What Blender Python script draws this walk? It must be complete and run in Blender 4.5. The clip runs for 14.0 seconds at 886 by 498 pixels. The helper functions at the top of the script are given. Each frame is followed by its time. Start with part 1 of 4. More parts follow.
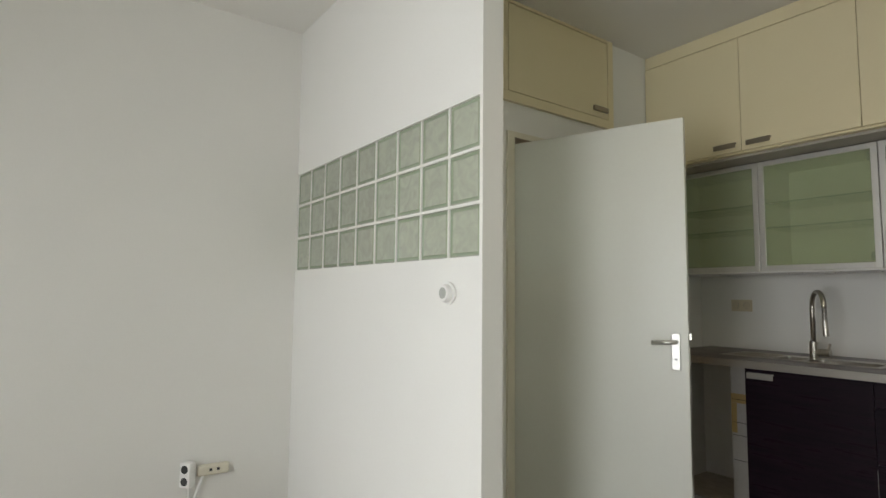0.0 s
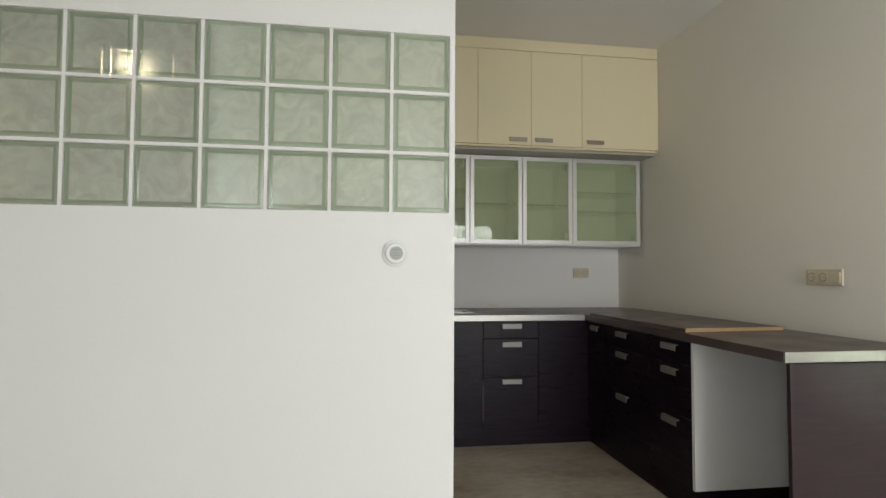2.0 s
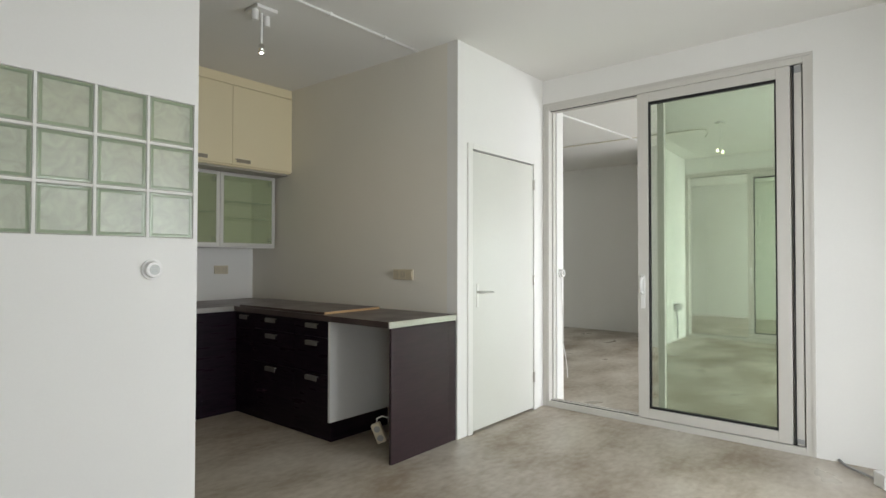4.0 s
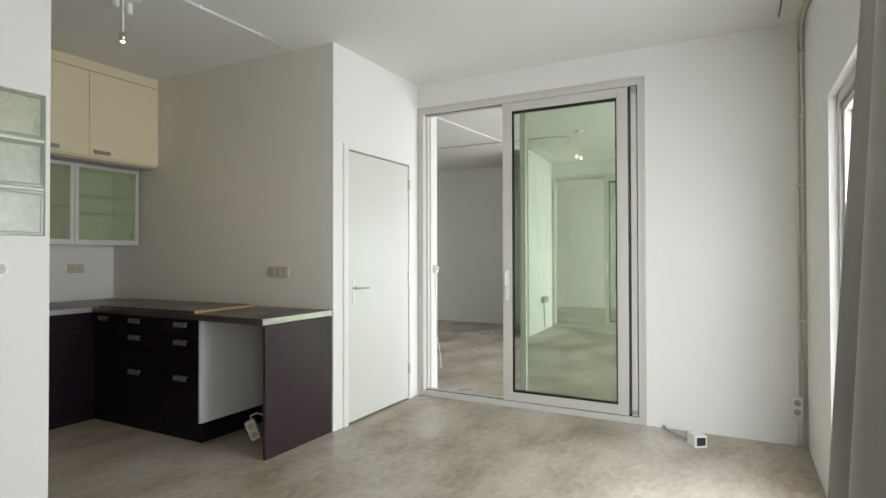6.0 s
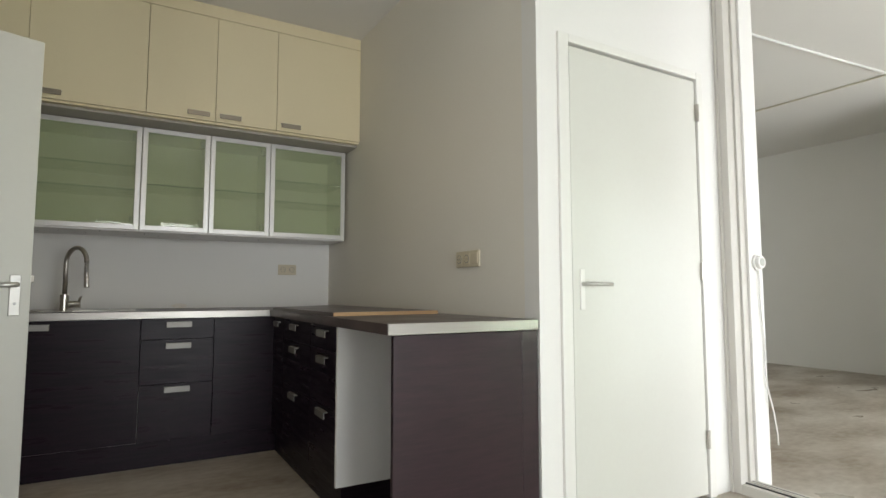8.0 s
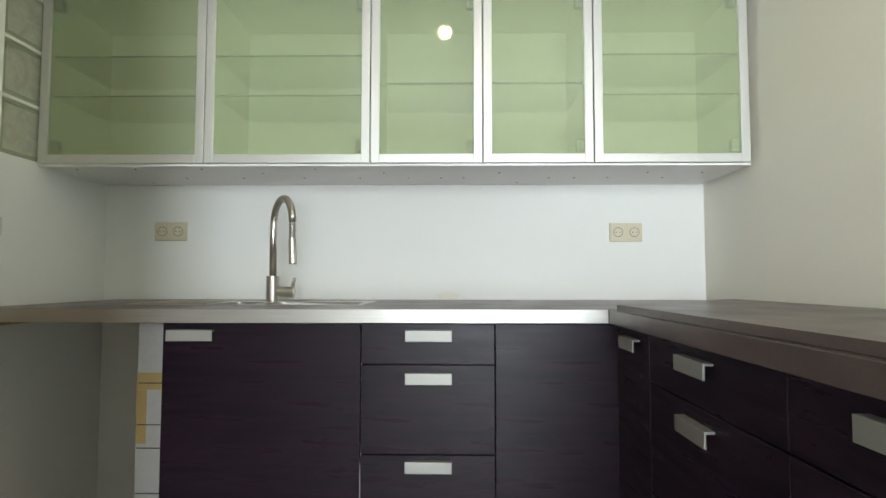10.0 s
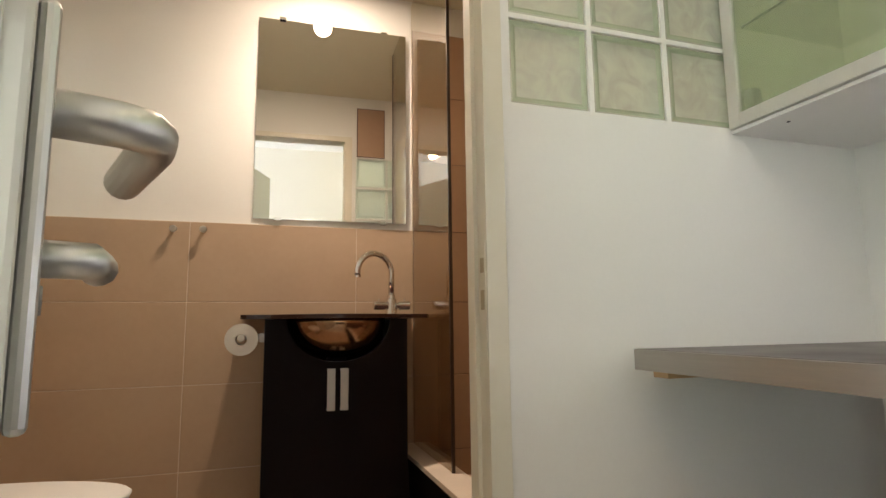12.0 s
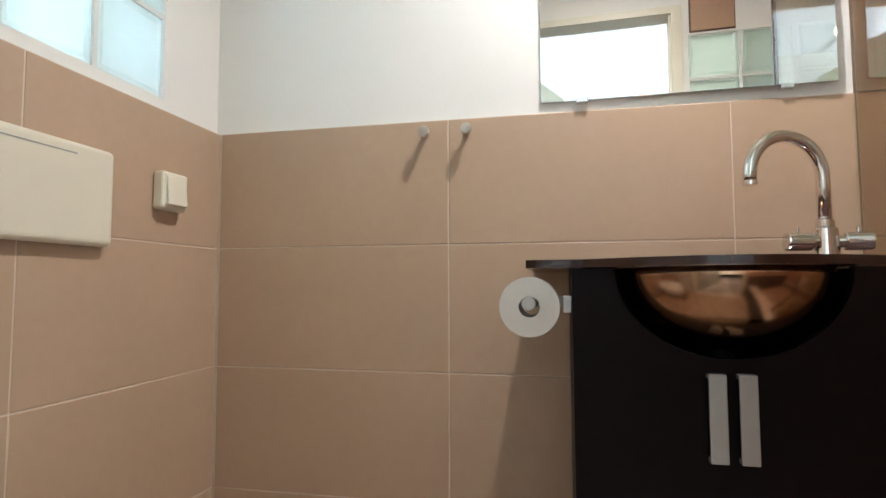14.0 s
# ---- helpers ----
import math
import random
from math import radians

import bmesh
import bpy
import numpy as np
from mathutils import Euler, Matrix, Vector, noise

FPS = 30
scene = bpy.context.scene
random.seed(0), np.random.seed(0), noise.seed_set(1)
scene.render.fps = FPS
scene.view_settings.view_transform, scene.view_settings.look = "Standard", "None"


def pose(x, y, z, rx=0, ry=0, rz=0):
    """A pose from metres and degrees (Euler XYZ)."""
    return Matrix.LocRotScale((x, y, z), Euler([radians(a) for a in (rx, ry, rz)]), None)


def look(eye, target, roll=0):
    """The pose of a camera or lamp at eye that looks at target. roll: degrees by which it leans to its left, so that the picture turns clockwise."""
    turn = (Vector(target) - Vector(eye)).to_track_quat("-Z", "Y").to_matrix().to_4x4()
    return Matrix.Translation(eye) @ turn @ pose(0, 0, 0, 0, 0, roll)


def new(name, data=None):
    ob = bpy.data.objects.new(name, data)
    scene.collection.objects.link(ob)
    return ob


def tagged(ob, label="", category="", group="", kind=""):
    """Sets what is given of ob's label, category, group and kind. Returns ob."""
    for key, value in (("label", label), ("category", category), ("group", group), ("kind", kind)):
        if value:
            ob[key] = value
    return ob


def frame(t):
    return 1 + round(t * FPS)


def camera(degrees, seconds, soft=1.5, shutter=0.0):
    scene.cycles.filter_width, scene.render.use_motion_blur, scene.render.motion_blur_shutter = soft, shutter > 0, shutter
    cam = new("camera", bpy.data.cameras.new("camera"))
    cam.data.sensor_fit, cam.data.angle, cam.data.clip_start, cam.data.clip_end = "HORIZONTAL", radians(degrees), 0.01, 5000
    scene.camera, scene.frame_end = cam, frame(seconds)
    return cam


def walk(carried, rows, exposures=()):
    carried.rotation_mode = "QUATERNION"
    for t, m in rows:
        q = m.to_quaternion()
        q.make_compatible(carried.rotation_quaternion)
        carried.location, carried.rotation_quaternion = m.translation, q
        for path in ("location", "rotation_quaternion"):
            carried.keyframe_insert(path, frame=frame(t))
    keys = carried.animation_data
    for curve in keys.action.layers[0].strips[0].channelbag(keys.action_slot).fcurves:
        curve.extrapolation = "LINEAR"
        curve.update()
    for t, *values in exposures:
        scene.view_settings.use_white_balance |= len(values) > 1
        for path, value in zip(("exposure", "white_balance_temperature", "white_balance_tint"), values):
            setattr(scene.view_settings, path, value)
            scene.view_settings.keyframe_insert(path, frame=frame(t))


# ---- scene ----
cam = camera(77.3, 14.0)
PATH = [
    (0, (1.536, -1.284, 1.268), (-0.08, -0.118, 1.435), 0.6),
    (0.5, (1.211, -1.475, 1.175), (0.022, 0.122, 1.371), 0.6),
    (1, (0.851, -1.579, 1.158), (0.087, 0.259, 1.352), 0.2),
    (1.5, (0.363, -1.729, 1.163), (0.056, 0.24, 1.33), 0.2),
    (2, (-0.32, -1.828, 1.216), (-0.016, 0.147, 1.3), 0.3),
    (2.5, (-0.721, -1.982, 1.265), (0.132, -0.174, 1.326), 0.1),
    (3, (-0.936, -2.163, 1.276), (0.212, -0.526, 1.334), 0.3),
    (3.5, (-1.093, -2.326, 1.299), (0.288, -0.88, 1.347), 0.2),
    (4, (-1.213, -2.466, 1.323), (0.322, -1.184, 1.36), 0.1),
    (4.2, (-1.231, -2.498, 1.325), (0.345, -1.267, 1.363), 0.1),
    (6.3, (-1.319, -2.636, 1.326), (0.463, -1.727, 1.351), 0.0),
    (6.5, (-1.302, -2.612, 1.314), (0.487, -1.718, 1.339), 0.1),
    (7, (-0.946, -2.5, 1.239), (0.838, -1.597, 1.245), 0.1),
    (7.5, (-0.138, -2.322, 1.134), (1.428, -1.078, 1.166), -0.1),
    (8, (0.468, -1.771, 1.031), (1.457, -0.04, 1.188), -0.0),
    (8.2, (0.597, -1.48, 1.043), (1.374, 0.356, 1.203), 0.1),
    (10.3, (0.829, 0.614, 0.987), (0.394, 2.563, 1.096), -0.0),
    (10.5, (0.732, 0.832, 0.952), (-0.054, 2.667, 1.077), -0.0),
    (11, (0.601, 1.088, 0.965), (-0.823, 2.483, 1.128), -0.6),
    (11.5, (0.472, 1.176, 0.959), (-1.261, 2.148, 1.184), -0.7),
    (12, (0.315, 1.243, 0.974), (-1.57, 1.856, 1.24), -0.7),
    (12.3, (0.251, 1.271, 0.978), (-1.684, 1.692, 1.258), -0.6),
    (12.5, (0.207, 1.275, 0.98), (-1.749, 1.584, 1.263), -0.6),
    (12.7, (0.159, 1.281, 0.988), (-1.813, 1.454, 1.269), -0.5),
    (13, (-0.025, 1.311, 0.978), (-2.0, 1.194, 1.273), -0.4),
    (13.2, (-0.212, 1.330, 0.955), (-2.174, 1.073, 1.245), -0.2),
    (13.5, (-0.486, 1.325, 0.991), (-2.442, 0.949, 1.175), -0.4),
    (14, (-0.683, 1.233, 0.967), (-2.636, 0.819, 1.097), -0.2),
]
EXPOSURES = [(0.0, -0.50, 6500, 10), (1.5, -0.48, 6500, 10), (3.0, -0.60, 6500, 10), (4.0, -0.70, 6350, 10), (6.5, -0.66, 6300, 10), (7.5, -0.84, 6400, 10),
             (8.2, -0.30, 6500, 10), (10.3, 1.15, 6000, 4), (11.5, 1.75, 6050, 11), (12.5, 1.85, 6200, 18), (13.1, 2.0, 5700, 18),
             (13.5, 2.25, 5000, 13), (14.0, 2.35, 4850, 9)]
walk(cam, [(t, look(eye, target, roll)) for t, eye, target, roll in PATH], EXPOSURES)

# ---- world, sun, large lights ----
world = bpy.data.worlds.new("sky_world")
scene.world = world
world.use_nodes = True
wn = world.node_tree.nodes
sky = wn.new("ShaderNodeTexSky")
sky.sky_type, sky.sun_disc = "NISHITA", False
sky.sun_elevation, sky.sun_rotation = radians(48), radians(200)
world.node_tree.links.new(sky.outputs[0], wn["Background"].inputs[0])
wn["Background"].inputs[1].default_value = 0.10

sun = new("sun", bpy.data.lights.new("sun", "SUN"))
sun.data.energy, sun.data.angle, sun.data.color = 0.8, radians(12), (1.0, 0.96, 0.9)
sun.matrix_world = look((-3.0, -9.0, 11.0), (0, 0, 0))


def window_light(name, x, z, width, height, watts, y=-3.38, color=(0.95, 0.97, 1.0), swing=0, tilt=68):
    """Sky light standing in a window's opening, shining into the room."""
    lamp = new(name, bpy.data.lights.new(name, "AREA"))
    lamp.data.shape, lamp.data.size, lamp.data.size_y = "RECTANGLE", width, height
    lamp.data.energy, lamp.data.color = watts, color
    lamp.matrix_world = pose(x, y, z, tilt, 0, swing)
    return lamp


window_light("window_light", 1.45, 1.15, 1.30, 2.0, 122, y=-3.44, swing=-14, tilt=72)
window_light("window_light_second", -0.10, 1.15, 1.3, 2.0, 96, swing=-4)
# fill lamp added in an unseen west bay to brighten the kitchen wall
window_light("fill_light_west_bay", -1.35, 1.15, 0.8, 2.0, 44, swing=-38, tilt=76)
window_light("window_light_far_room", 6.0, 1.15, 3.6, 2.0, 320, tilt=84)
window_light("window_light_end_room", 11.0, 1.15, 2.2, 2.0, 430, tilt=82)


def down_spot(name, x, y, z, watts, color, cone, blend):
    """A lit bulb that shines downwards from its fitting."""
    lamp = new(name, bpy.data.lights.new(name, "SPOT"))
    lamp.data.energy, lamp.data.color, lamp.data.shadow_soft_size = watts, color, 0.045
    lamp.data.spot_size, lamp.data.spot_blend = radians(cone), blend
    lamp.location = (x, y, z)
    return lamp


down_spot("bath_spot_light", -1.68, 1.473, 2.455, 16, (1.0, 0.78, 0.56), 128, 1.0)
bath = new("bath_bulb_light", bpy.data.lights.new("bath_bulb_light", "AREA"))
bath.data.shape, bath.data.size, bath.data.energy, bath.data.color = "DISK", 0.056, 3.0, (1.0, 0.78, 0.56)
bath.location = (-1.68, 1.473, 2.462)
down_spot("kitchen_spot_light", 0.785, 0.753, 2.655, 6.5, (1.0, 0.74, 0.44), 168, 0.7)


# ---- materials ----
def material(name, base, rough=0.5, metal=0.0, second=None, scale=3.0, fine=60.0, amount=0.5,
             bump=0.0, stretch=(1, 1, 1), coat=0.0, rough_var=0.0, spec=0.5):
    """Principled surface: two colours mixed by a broad and a fine noise, with relief from the fine one."""
    m = bpy.data.materials.new(name)
    m.use_nodes = True
    nt = m.node_tree
    n, l = nt.nodes, nt.links
    p = n["Principled BSDF"]
    p.inputs["Roughness"].default_value, p.inputs["Metallic"].default_value = rough, metal
    p.inputs["Coat Weight"].default_value = coat
    p.inputs["Specular IOR Level"].default_value = spec
    co, mp = n.new("ShaderNodeTexCoord"), n.new("ShaderNodeMapping")
    l.new(co.outputs["Object"], mp.inputs["Vector"])
    mp.inputs["Scale"].default_value = stretch
    n1, n2 = n.new("ShaderNodeTexNoise"), n.new("ShaderNodeTexNoise")
    for node, s, d in ((n1, scale, 5), (n2, fine, 4)):
        l.new(mp.outputs[0], node.inputs["Vector"])
        node.inputs["Scale"].default_value, node.inputs["Detail"].default_value = s, d
    add = n.new("ShaderNodeMath")
    add.operation = "MULTIPLY_ADD"
    l.new(n2.outputs["Fac"], add.inputs[0])
    add.inputs[1].default_value = 0.45
    l.new(n1.outputs["Fac"], add.inputs[2])
    ramp = n.new("ShaderNodeMapRange")
    l.new(add.outputs[0], ramp.inputs["Value"])
    ramp.inputs["From Min"].default_value, ramp.inputs["From Max"].default_value = 0.5, 0.95
    ramp.inputs["To Max"].default_value = amount
    mix = n.new("ShaderNodeMix")
    mix.data_type = "RGBA"
    l.new(ramp.outputs[0], mix.inputs["Factor"])
    mix.inputs[6].default_value = (*base, 1)
    mix.inputs[7].default_value = (*(second or tuple(c * 0.9 for c in base)), 1)
    l.new(mix.outputs[2], p.inputs["Base Color"])
    if rough_var:
        rr = n.new("ShaderNodeMapRange")
        l.new(n1.outputs["Fac"], rr.inputs["Value"])
        rr.inputs["From Min"].default_value, rr.inputs["From Max"].default_value = 0.3, 0.7
        rr.inputs["To Min"].default_value, rr.inputs["To Max"].default_value = rough - rough_var, rough + rough_var
        l.new(rr.outputs[0], p.inputs["Roughness"])
    if bump:
        b = n.new("ShaderNodeBump")
        b.inputs["Strength"].default_value, b.inputs["Distance"].default_value = bump, 0.002
        l.new(n2.outputs["Fac"], b.inputs["Height"])
        l.new(b.outputs[0], p.inputs["Normal"])
    return m


def glow(name, color, strength):
    m = bpy.data.materials.new(name)
    m.use_nodes = True
    p = m.node_tree.nodes["Principled BSDF"]
    p.inputs["Emission Color"].default_value = (*color, 1)
    p.inputs["Emission Strength"].default_value = strength
    return m


def facing_gloss(nt, base):
    """Schlick's rise of gloss towards grazing, alike on both sides of a sheet."""
    n, l = nt.nodes, nt.links
    lw, pw, mr = n.new("ShaderNodeLayerWeight"), n.new("ShaderNodeMath"), n.new("ShaderNodeMapRange")
    lw.inputs["Blend"].default_value = 0.5
    pw.operation = "POWER"
    pw.inputs[1].default_value = 5.0
    l.new(lw.outputs["Facing"], pw.inputs[0])
    l.new(pw.outputs[0], mr.inputs["Value"])
    mr.inputs["To Min"].default_value, mr.inputs["To Max"].default_value = base, 0.9
    return mr.outputs[0]


def clear_glass(name, tint, ior=1.5, rough=0.0, haze=0.0, haze_color=(0.6, 0.7, 0.5), translucent=0.0):
    """Thin glazing: tinted see-through with Fresnel gloss; haze adds a frosted body."""
    m = bpy.data.materials.new(name)
    m.use_nodes = True
    nt = m.node_tree
    n, l = nt.nodes, nt.links
    n.remove(n["Principled BSDF"])
    tr, gl, mx = n.new("ShaderNodeBsdfTransparent"), n.new("ShaderNodeBsdfGlossy"), n.new("ShaderNodeMixShader")
    tr.inputs[0].default_value = (*tint, 1)
    gl.inputs["Roughness"].default_value = rough
    fac = facing_gloss(nt, ((ior - 1) / (ior + 1)) ** 2)
    body = tr.outputs[0]
    if haze:
        df, tl, m1, m2 = (n.new("ShaderNodeBsdfDiffuse"), n.new("ShaderNodeBsdfTranslucent"),
                          n.new("ShaderNodeMixShader"), n.new("ShaderNodeMixShader"))
        df.inputs[0].default_value = tl.inputs[0].default_value = (*haze_color, 1)
        m1.inputs[0].default_value, m2.inputs[0].default_value = translucent, haze
        l.new(df.outputs[0], m1.inputs[1]), l.new(tl.outputs[0], m1.inputs[2])
        l.new(body, m2.inputs[1]), l.new(m1.outputs[0], m2.inputs[2])
        body = m2.outputs[0]
    l.new(fac, mx.inputs[0])
    l.new(body, mx.inputs[1]), l.new(gl.outputs[0], mx.inputs[2])
    l.new(mx.outputs[0], n["Material Output"].inputs[0])
    return m


def block_glass(name, etched):
    """One pane of a pressed glass block: a wavy clear face, or the milky etched back that passes light."""
    m = bpy.data.materials.new(name)
    m.use_nodes = True
    nt = m.node_tree
    n, l = nt.nodes, nt.links
    n.remove(n["Principled BSDF"])
    df, gl = n.new("ShaderNodeBsdfDiffuse"), n.new("ShaderNodeBsdfGlossy")
    ps = n.new("ShaderNodeBsdfTranslucent" if etched else "ShaderNodeBsdfTransparent")
    co, noi, bp, mr = n.new("ShaderNodeTexCoord"), n.new("ShaderNodeTexNoise"), n.new("ShaderNodeBump"), n.new("ShaderNodeMapRange")
    l.new(co.outputs["Object"], noi.inputs["Vector"])
    noi.inputs["Scale"].default_value, noi.inputs["Distortion"].default_value, noi.inputs["Detail"].default_value = 14.0, 1.6, 3.0
    bp.inputs["Strength"].default_value, bp.inputs["Distance"].default_value = 0.09, 0.01
    l.new(noi.outputs["Fac"], bp.inputs["Height"])
    l.new(bp.outputs[0], gl.inputs["Normal"]), l.new(bp.outputs[0], df.inputs["Normal"])
    df.inputs[0].default_value = (0.74, 0.79, 0.72, 1) if etched else (0.74, 0.765, 0.63, 1)
    ps.inputs[0].default_value = (0.92, 0.96, 0.93, 1) if etched else (0.90, 0.95, 0.88, 1)
    gl.inputs["Roughness"].default_value = 0.28
    l.new(noi.outputs["Fac"], mr.inputs["Value"])
    mr.inputs["From Min"].default_value, mr.inputs["From Max"].default_value = 0.3, 0.7
    mid = 0.76 if etched else 0.57
    mr.inputs["To Min"].default_value, mr.inputs["To Max"].default_value = mid - 0.06, mid + 0.06
    a, c = n.new("ShaderNodeMixShader"), n.new("ShaderNodeMixShader")
    l.new(mr.outputs[0], a.inputs[0])
    l.new(df.outputs[0], a.inputs[1]), l.new(ps.outputs[0], a.inputs[2])
    if etched:
        rf, b = n.new("ShaderNodeBsdfRefraction"), n.new("ShaderNodeMixShader")
        rf.inputs[0].default_value = (0.92, 0.96, 0.93, 1)
        rf.inputs["Roughness"].default_value, rf.inputs["IOR"].default_value, b.inputs[0].default_value = 0.50, 1.2, 0.50
        l.new(ps.outputs[0], b.inputs[1]), l.new(rf.outputs[0], b.inputs[2]), l.new(b.outputs[0], a.inputs[2])
    l.new(facing_gloss(nt, 0.045), c.inputs[0])
    l.new(a.outputs[0], c.inputs[1]), l.new(gl.outputs[0], c.inputs[2])
    l.new(c.outputs[0], n["Material Output"].inputs[0])
    return m


PLASTER = material("white_plaster", (0.80, 0.79, 0.75), 0.75, second=(0.75, 0.74, 0.70), scale=1.2, fine=90, bump=0.12)
CEILING = material("ceiling_paint", (0.76, 0.75, 0.71), 0.85, second=(0.72, 0.70, 0.66), scale=0.9, fine=120, bump=0.08)
CONCRETE = material("polished_concrete", (0.54, 0.497, 0.425), 0.40, second=(0.26, 0.205, 0.145), scale=1.3, fine=14,
                    amount=0.95, bump=0.06, rough_var=0.14, stretch=(1.0, 1.7, 1.0))
# the white plaster again, with warm bounced light mixed into its colour
KITCHEN_PLASTER = material("plaster_warm_bounce_tint", (0.80, 0.765, 0.68), 0.75, second=(0.74, 0.705, 0.615), scale=1.2, fine=90, bump=0.12)
PAINT = material("white_gloss_paint", (0.78, 0.77, 0.72), 0.38, second=(0.74, 0.73, 0.67), scale=2, fine=40, bump=0.04)
OLD_PAINT = material("yellowed_white_paint", (0.72, 0.69, 0.58), 0.4, second=(0.66, 0.60, 0.45), scale=4, fine=25, bump=0.05)
DOOR_PAINT = material("grey_white_door_paint", (0.66, 0.66, 0.60), 0.35, second=(0.62, 0.61, 0.55), scale=2, fine=50, bump=0.03)
CREAM = material("cream_laminate", (0.79, 0.70, 0.47), 0.42, second=(0.75, 0.66, 0.43), scale=1.5, fine=60, bump=0.02)
WENGE = material("dark_wenge_veneer", (0.020, 0.0105, 0.017), 0.32, second=(0.005, 0.003, 0.006), scale=3, fine=36,
                 amount=1.0, bump=0.2, stretch=(1.6, 1.6, 16), rough_var=0.07, spec=0.18)
WENGE_PANEL = material("dark_wenge_panel", (0.030, 0.012, 0.017), 0.4, second=(0.016, 0.007, 0.010), scale=3, fine=10,
                       amount=1.0, bump=0.2, stretch=(1.6, 1.6, 14))
VANITY = material("black_brown_lacquer", (0.007, 0.004, 0.004), 0.42, second=(0.005, 0.003, 0.003), scale=3, fine=30, spec=0.12)
COUNTER = material("brown_stone_worktop", (0.095, 0.068, 0.062), 0.33, second=(0.055, 0.038, 0.036), scale=5, fine=120,
                   amount=0.9, rough_var=0.05)
EDGE = material("brushed_steel_edge", (0.44, 0.42, 0.385), 0.36, 0.75, second=(0.36, 0.34, 0.31), scale=6, fine=40,
                stretch=(1, 1, 20))
STEEL = material("brushed_stainless_steel", (0.58, 0.55, 0.50), 0.28, 1.0, second=(0.50, 0.47, 0.42), scale=8, fine=80)
CHROME = material("chrome", (0.80, 0.79, 0.77), 0.08, 1.0, second=(0.75, 0.74, 0.72), scale=8, fine=80)
HANDLE = material("satin_aluminium_handle", (0.34, 0.33, 0.305), 0.55, 0.8, second=(0.29, 0.28, 0.26), scale=9, fine=90)
LEVER = material("satin_aluminium_lever", (0.62, 0.61, 0.58), 0.36, 0.85, second=(0.55, 0.54, 0.51), scale=9, fine=90)
UPPER_HANDLE = material("bronzed_metal_handle", (0.34, 0.30, 0.24), 0.35, 0.8)
ALU = material("anodised_aluminium", (0.66, 0.65, 0.62), 0.4, 0.55, second=(0.60, 0.59, 0.56), scale=5, fine=60)
ALU_PAINT = material("grey_beige_aluminium_frame", (0.60, 0.58, 0.53), 0.45, second=(0.55, 0.53, 0.48), scale=4, fine=60)
RUBBER = material("black_rubber_gasket", (0.012, 0.012, 0.012), 0.6)
PLASTIC = material("ivory_plastic", (0.72, 0.68, 0.55), 0.4, second=(0.66, 0.62, 0.49), scale=9, fine=80)
SOCKET = material("aged_ivory_socket_plastic", (0.63, 0.56, 0.41), 0.4, second=(0.57, 0.50, 0.36), scale=9, fine=80)
# yellow of the bulb's bounced light is put into this ceiling colour
BATH_CEILING = material("ceiling_paint_bulb_tint", (0.72, 0.67, 0.52), 0.8, second=(0.67, 0.62, 0.47), scale=0.9, fine=120, bump=0.08)
WHITE_PLASTIC = material("white_plastic", (0.80, 0.79, 0.76), 0.35, second=(0.75, 0.74, 0.71), scale=9, fine=80)
GREY_PLASTIC = material("grey_plastic", (0.33, 0.33, 0.32), 0.45)
# grey standing in for shade in door gaps and socket wells
GAP = material("grey_gap_shade", (0.24, 0.23, 0.21), 0.7)
DARK = material("black_plastic", (0.02, 0.02, 0.02), 0.5)
TILE = material("sand_brown_tile", (0.475, 0.347, 0.234), 0.42, second=(0.40, 0.285, 0.186), scale=2.5, fine=45, bump=0.08, rough_var=0.05)
GROUT = material("light_grout", (0.66, 0.56, 0.45), 0.85, second=(0.55, 0.47, 0.38), scale=9, fine=120)
SHOWER_TILE = material("red_brown_shower_tile", (0.43, 0.28, 0.175), 0.4, second=(0.35, 0.21, 0.14), scale=2.5, fine=45, bump=0.08)
SHOWER_GROUT = material("dark_shower_grout", (0.12, 0.07, 0.05), 0.85)
CERAMIC = material("white_sanitary_ceramic", (0.82, 0.80, 0.76), 0.12, second=(0.80, 0.78, 0.74), scale=3, fine=30)
PAPER = material("toilet_paper", (0.82, 0.79, 0.74), 0.9, second=(0.77, 0.74, 0.69), scale=20, fine=150, bump=0.2)
BRONZE = material("bronze_basin", (0.50, 0.32, 0.19), 0.16, 1.0, second=(0.24, 0.14, 0.085), scale=4, fine=60, amount=0.8)
CURTAIN = material("grey_beige_curtain_cloth", (0.22, 0.205, 0.185), 0.9, second=(0.18, 0.168, 0.15), scale=4, fine=300, bump=0.25)
WOOD = material("raw_wood_edge", (0.50, 0.33, 0.17), 0.6, second=(0.38, 0.23, 0.11), scale=6, fine=40, stretch=(1, 1, 12))
TAPE = material("yellow_tape", (0.36, 0.26, 0.10), 0.6, second=(0.3, 0.21, 0.08), scale=9, fine=60)
WHITE_BOARD = material("white_melamine", (0.78, 0.77, 0.74), 0.4, second=(0.73, 0.72, 0.69), scale=2, fine=60)
BRASS = material("dull_brass", (0.46, 0.39, 0.26), 0.5, 0.3)
GRASS = material("garden_ground", (0.07, 0.10, 0.035), 0.9, second=(0.12, 0.12, 0.07), scale=0.3, fine=8, amount=0.9)
PANE = clear_glass("window_glass", (0.95, 0.97, 0.95))
SLIDE_PANE = clear_glass("green_tinted_door_glass", (0.865, 0.90, 0.85), 1.5)
SHOWER_PANE = clear_glass("bronze_shower_glass", (0.95, 0.90, 0.79), 2.7)
CABINET_PANE = clear_glass("green_frosted_cabinet_glass", (0.92, 0.95, 0.87), 1.5, 0.02, 0.29, (0.74, 0.80, 0.57), 0.30)
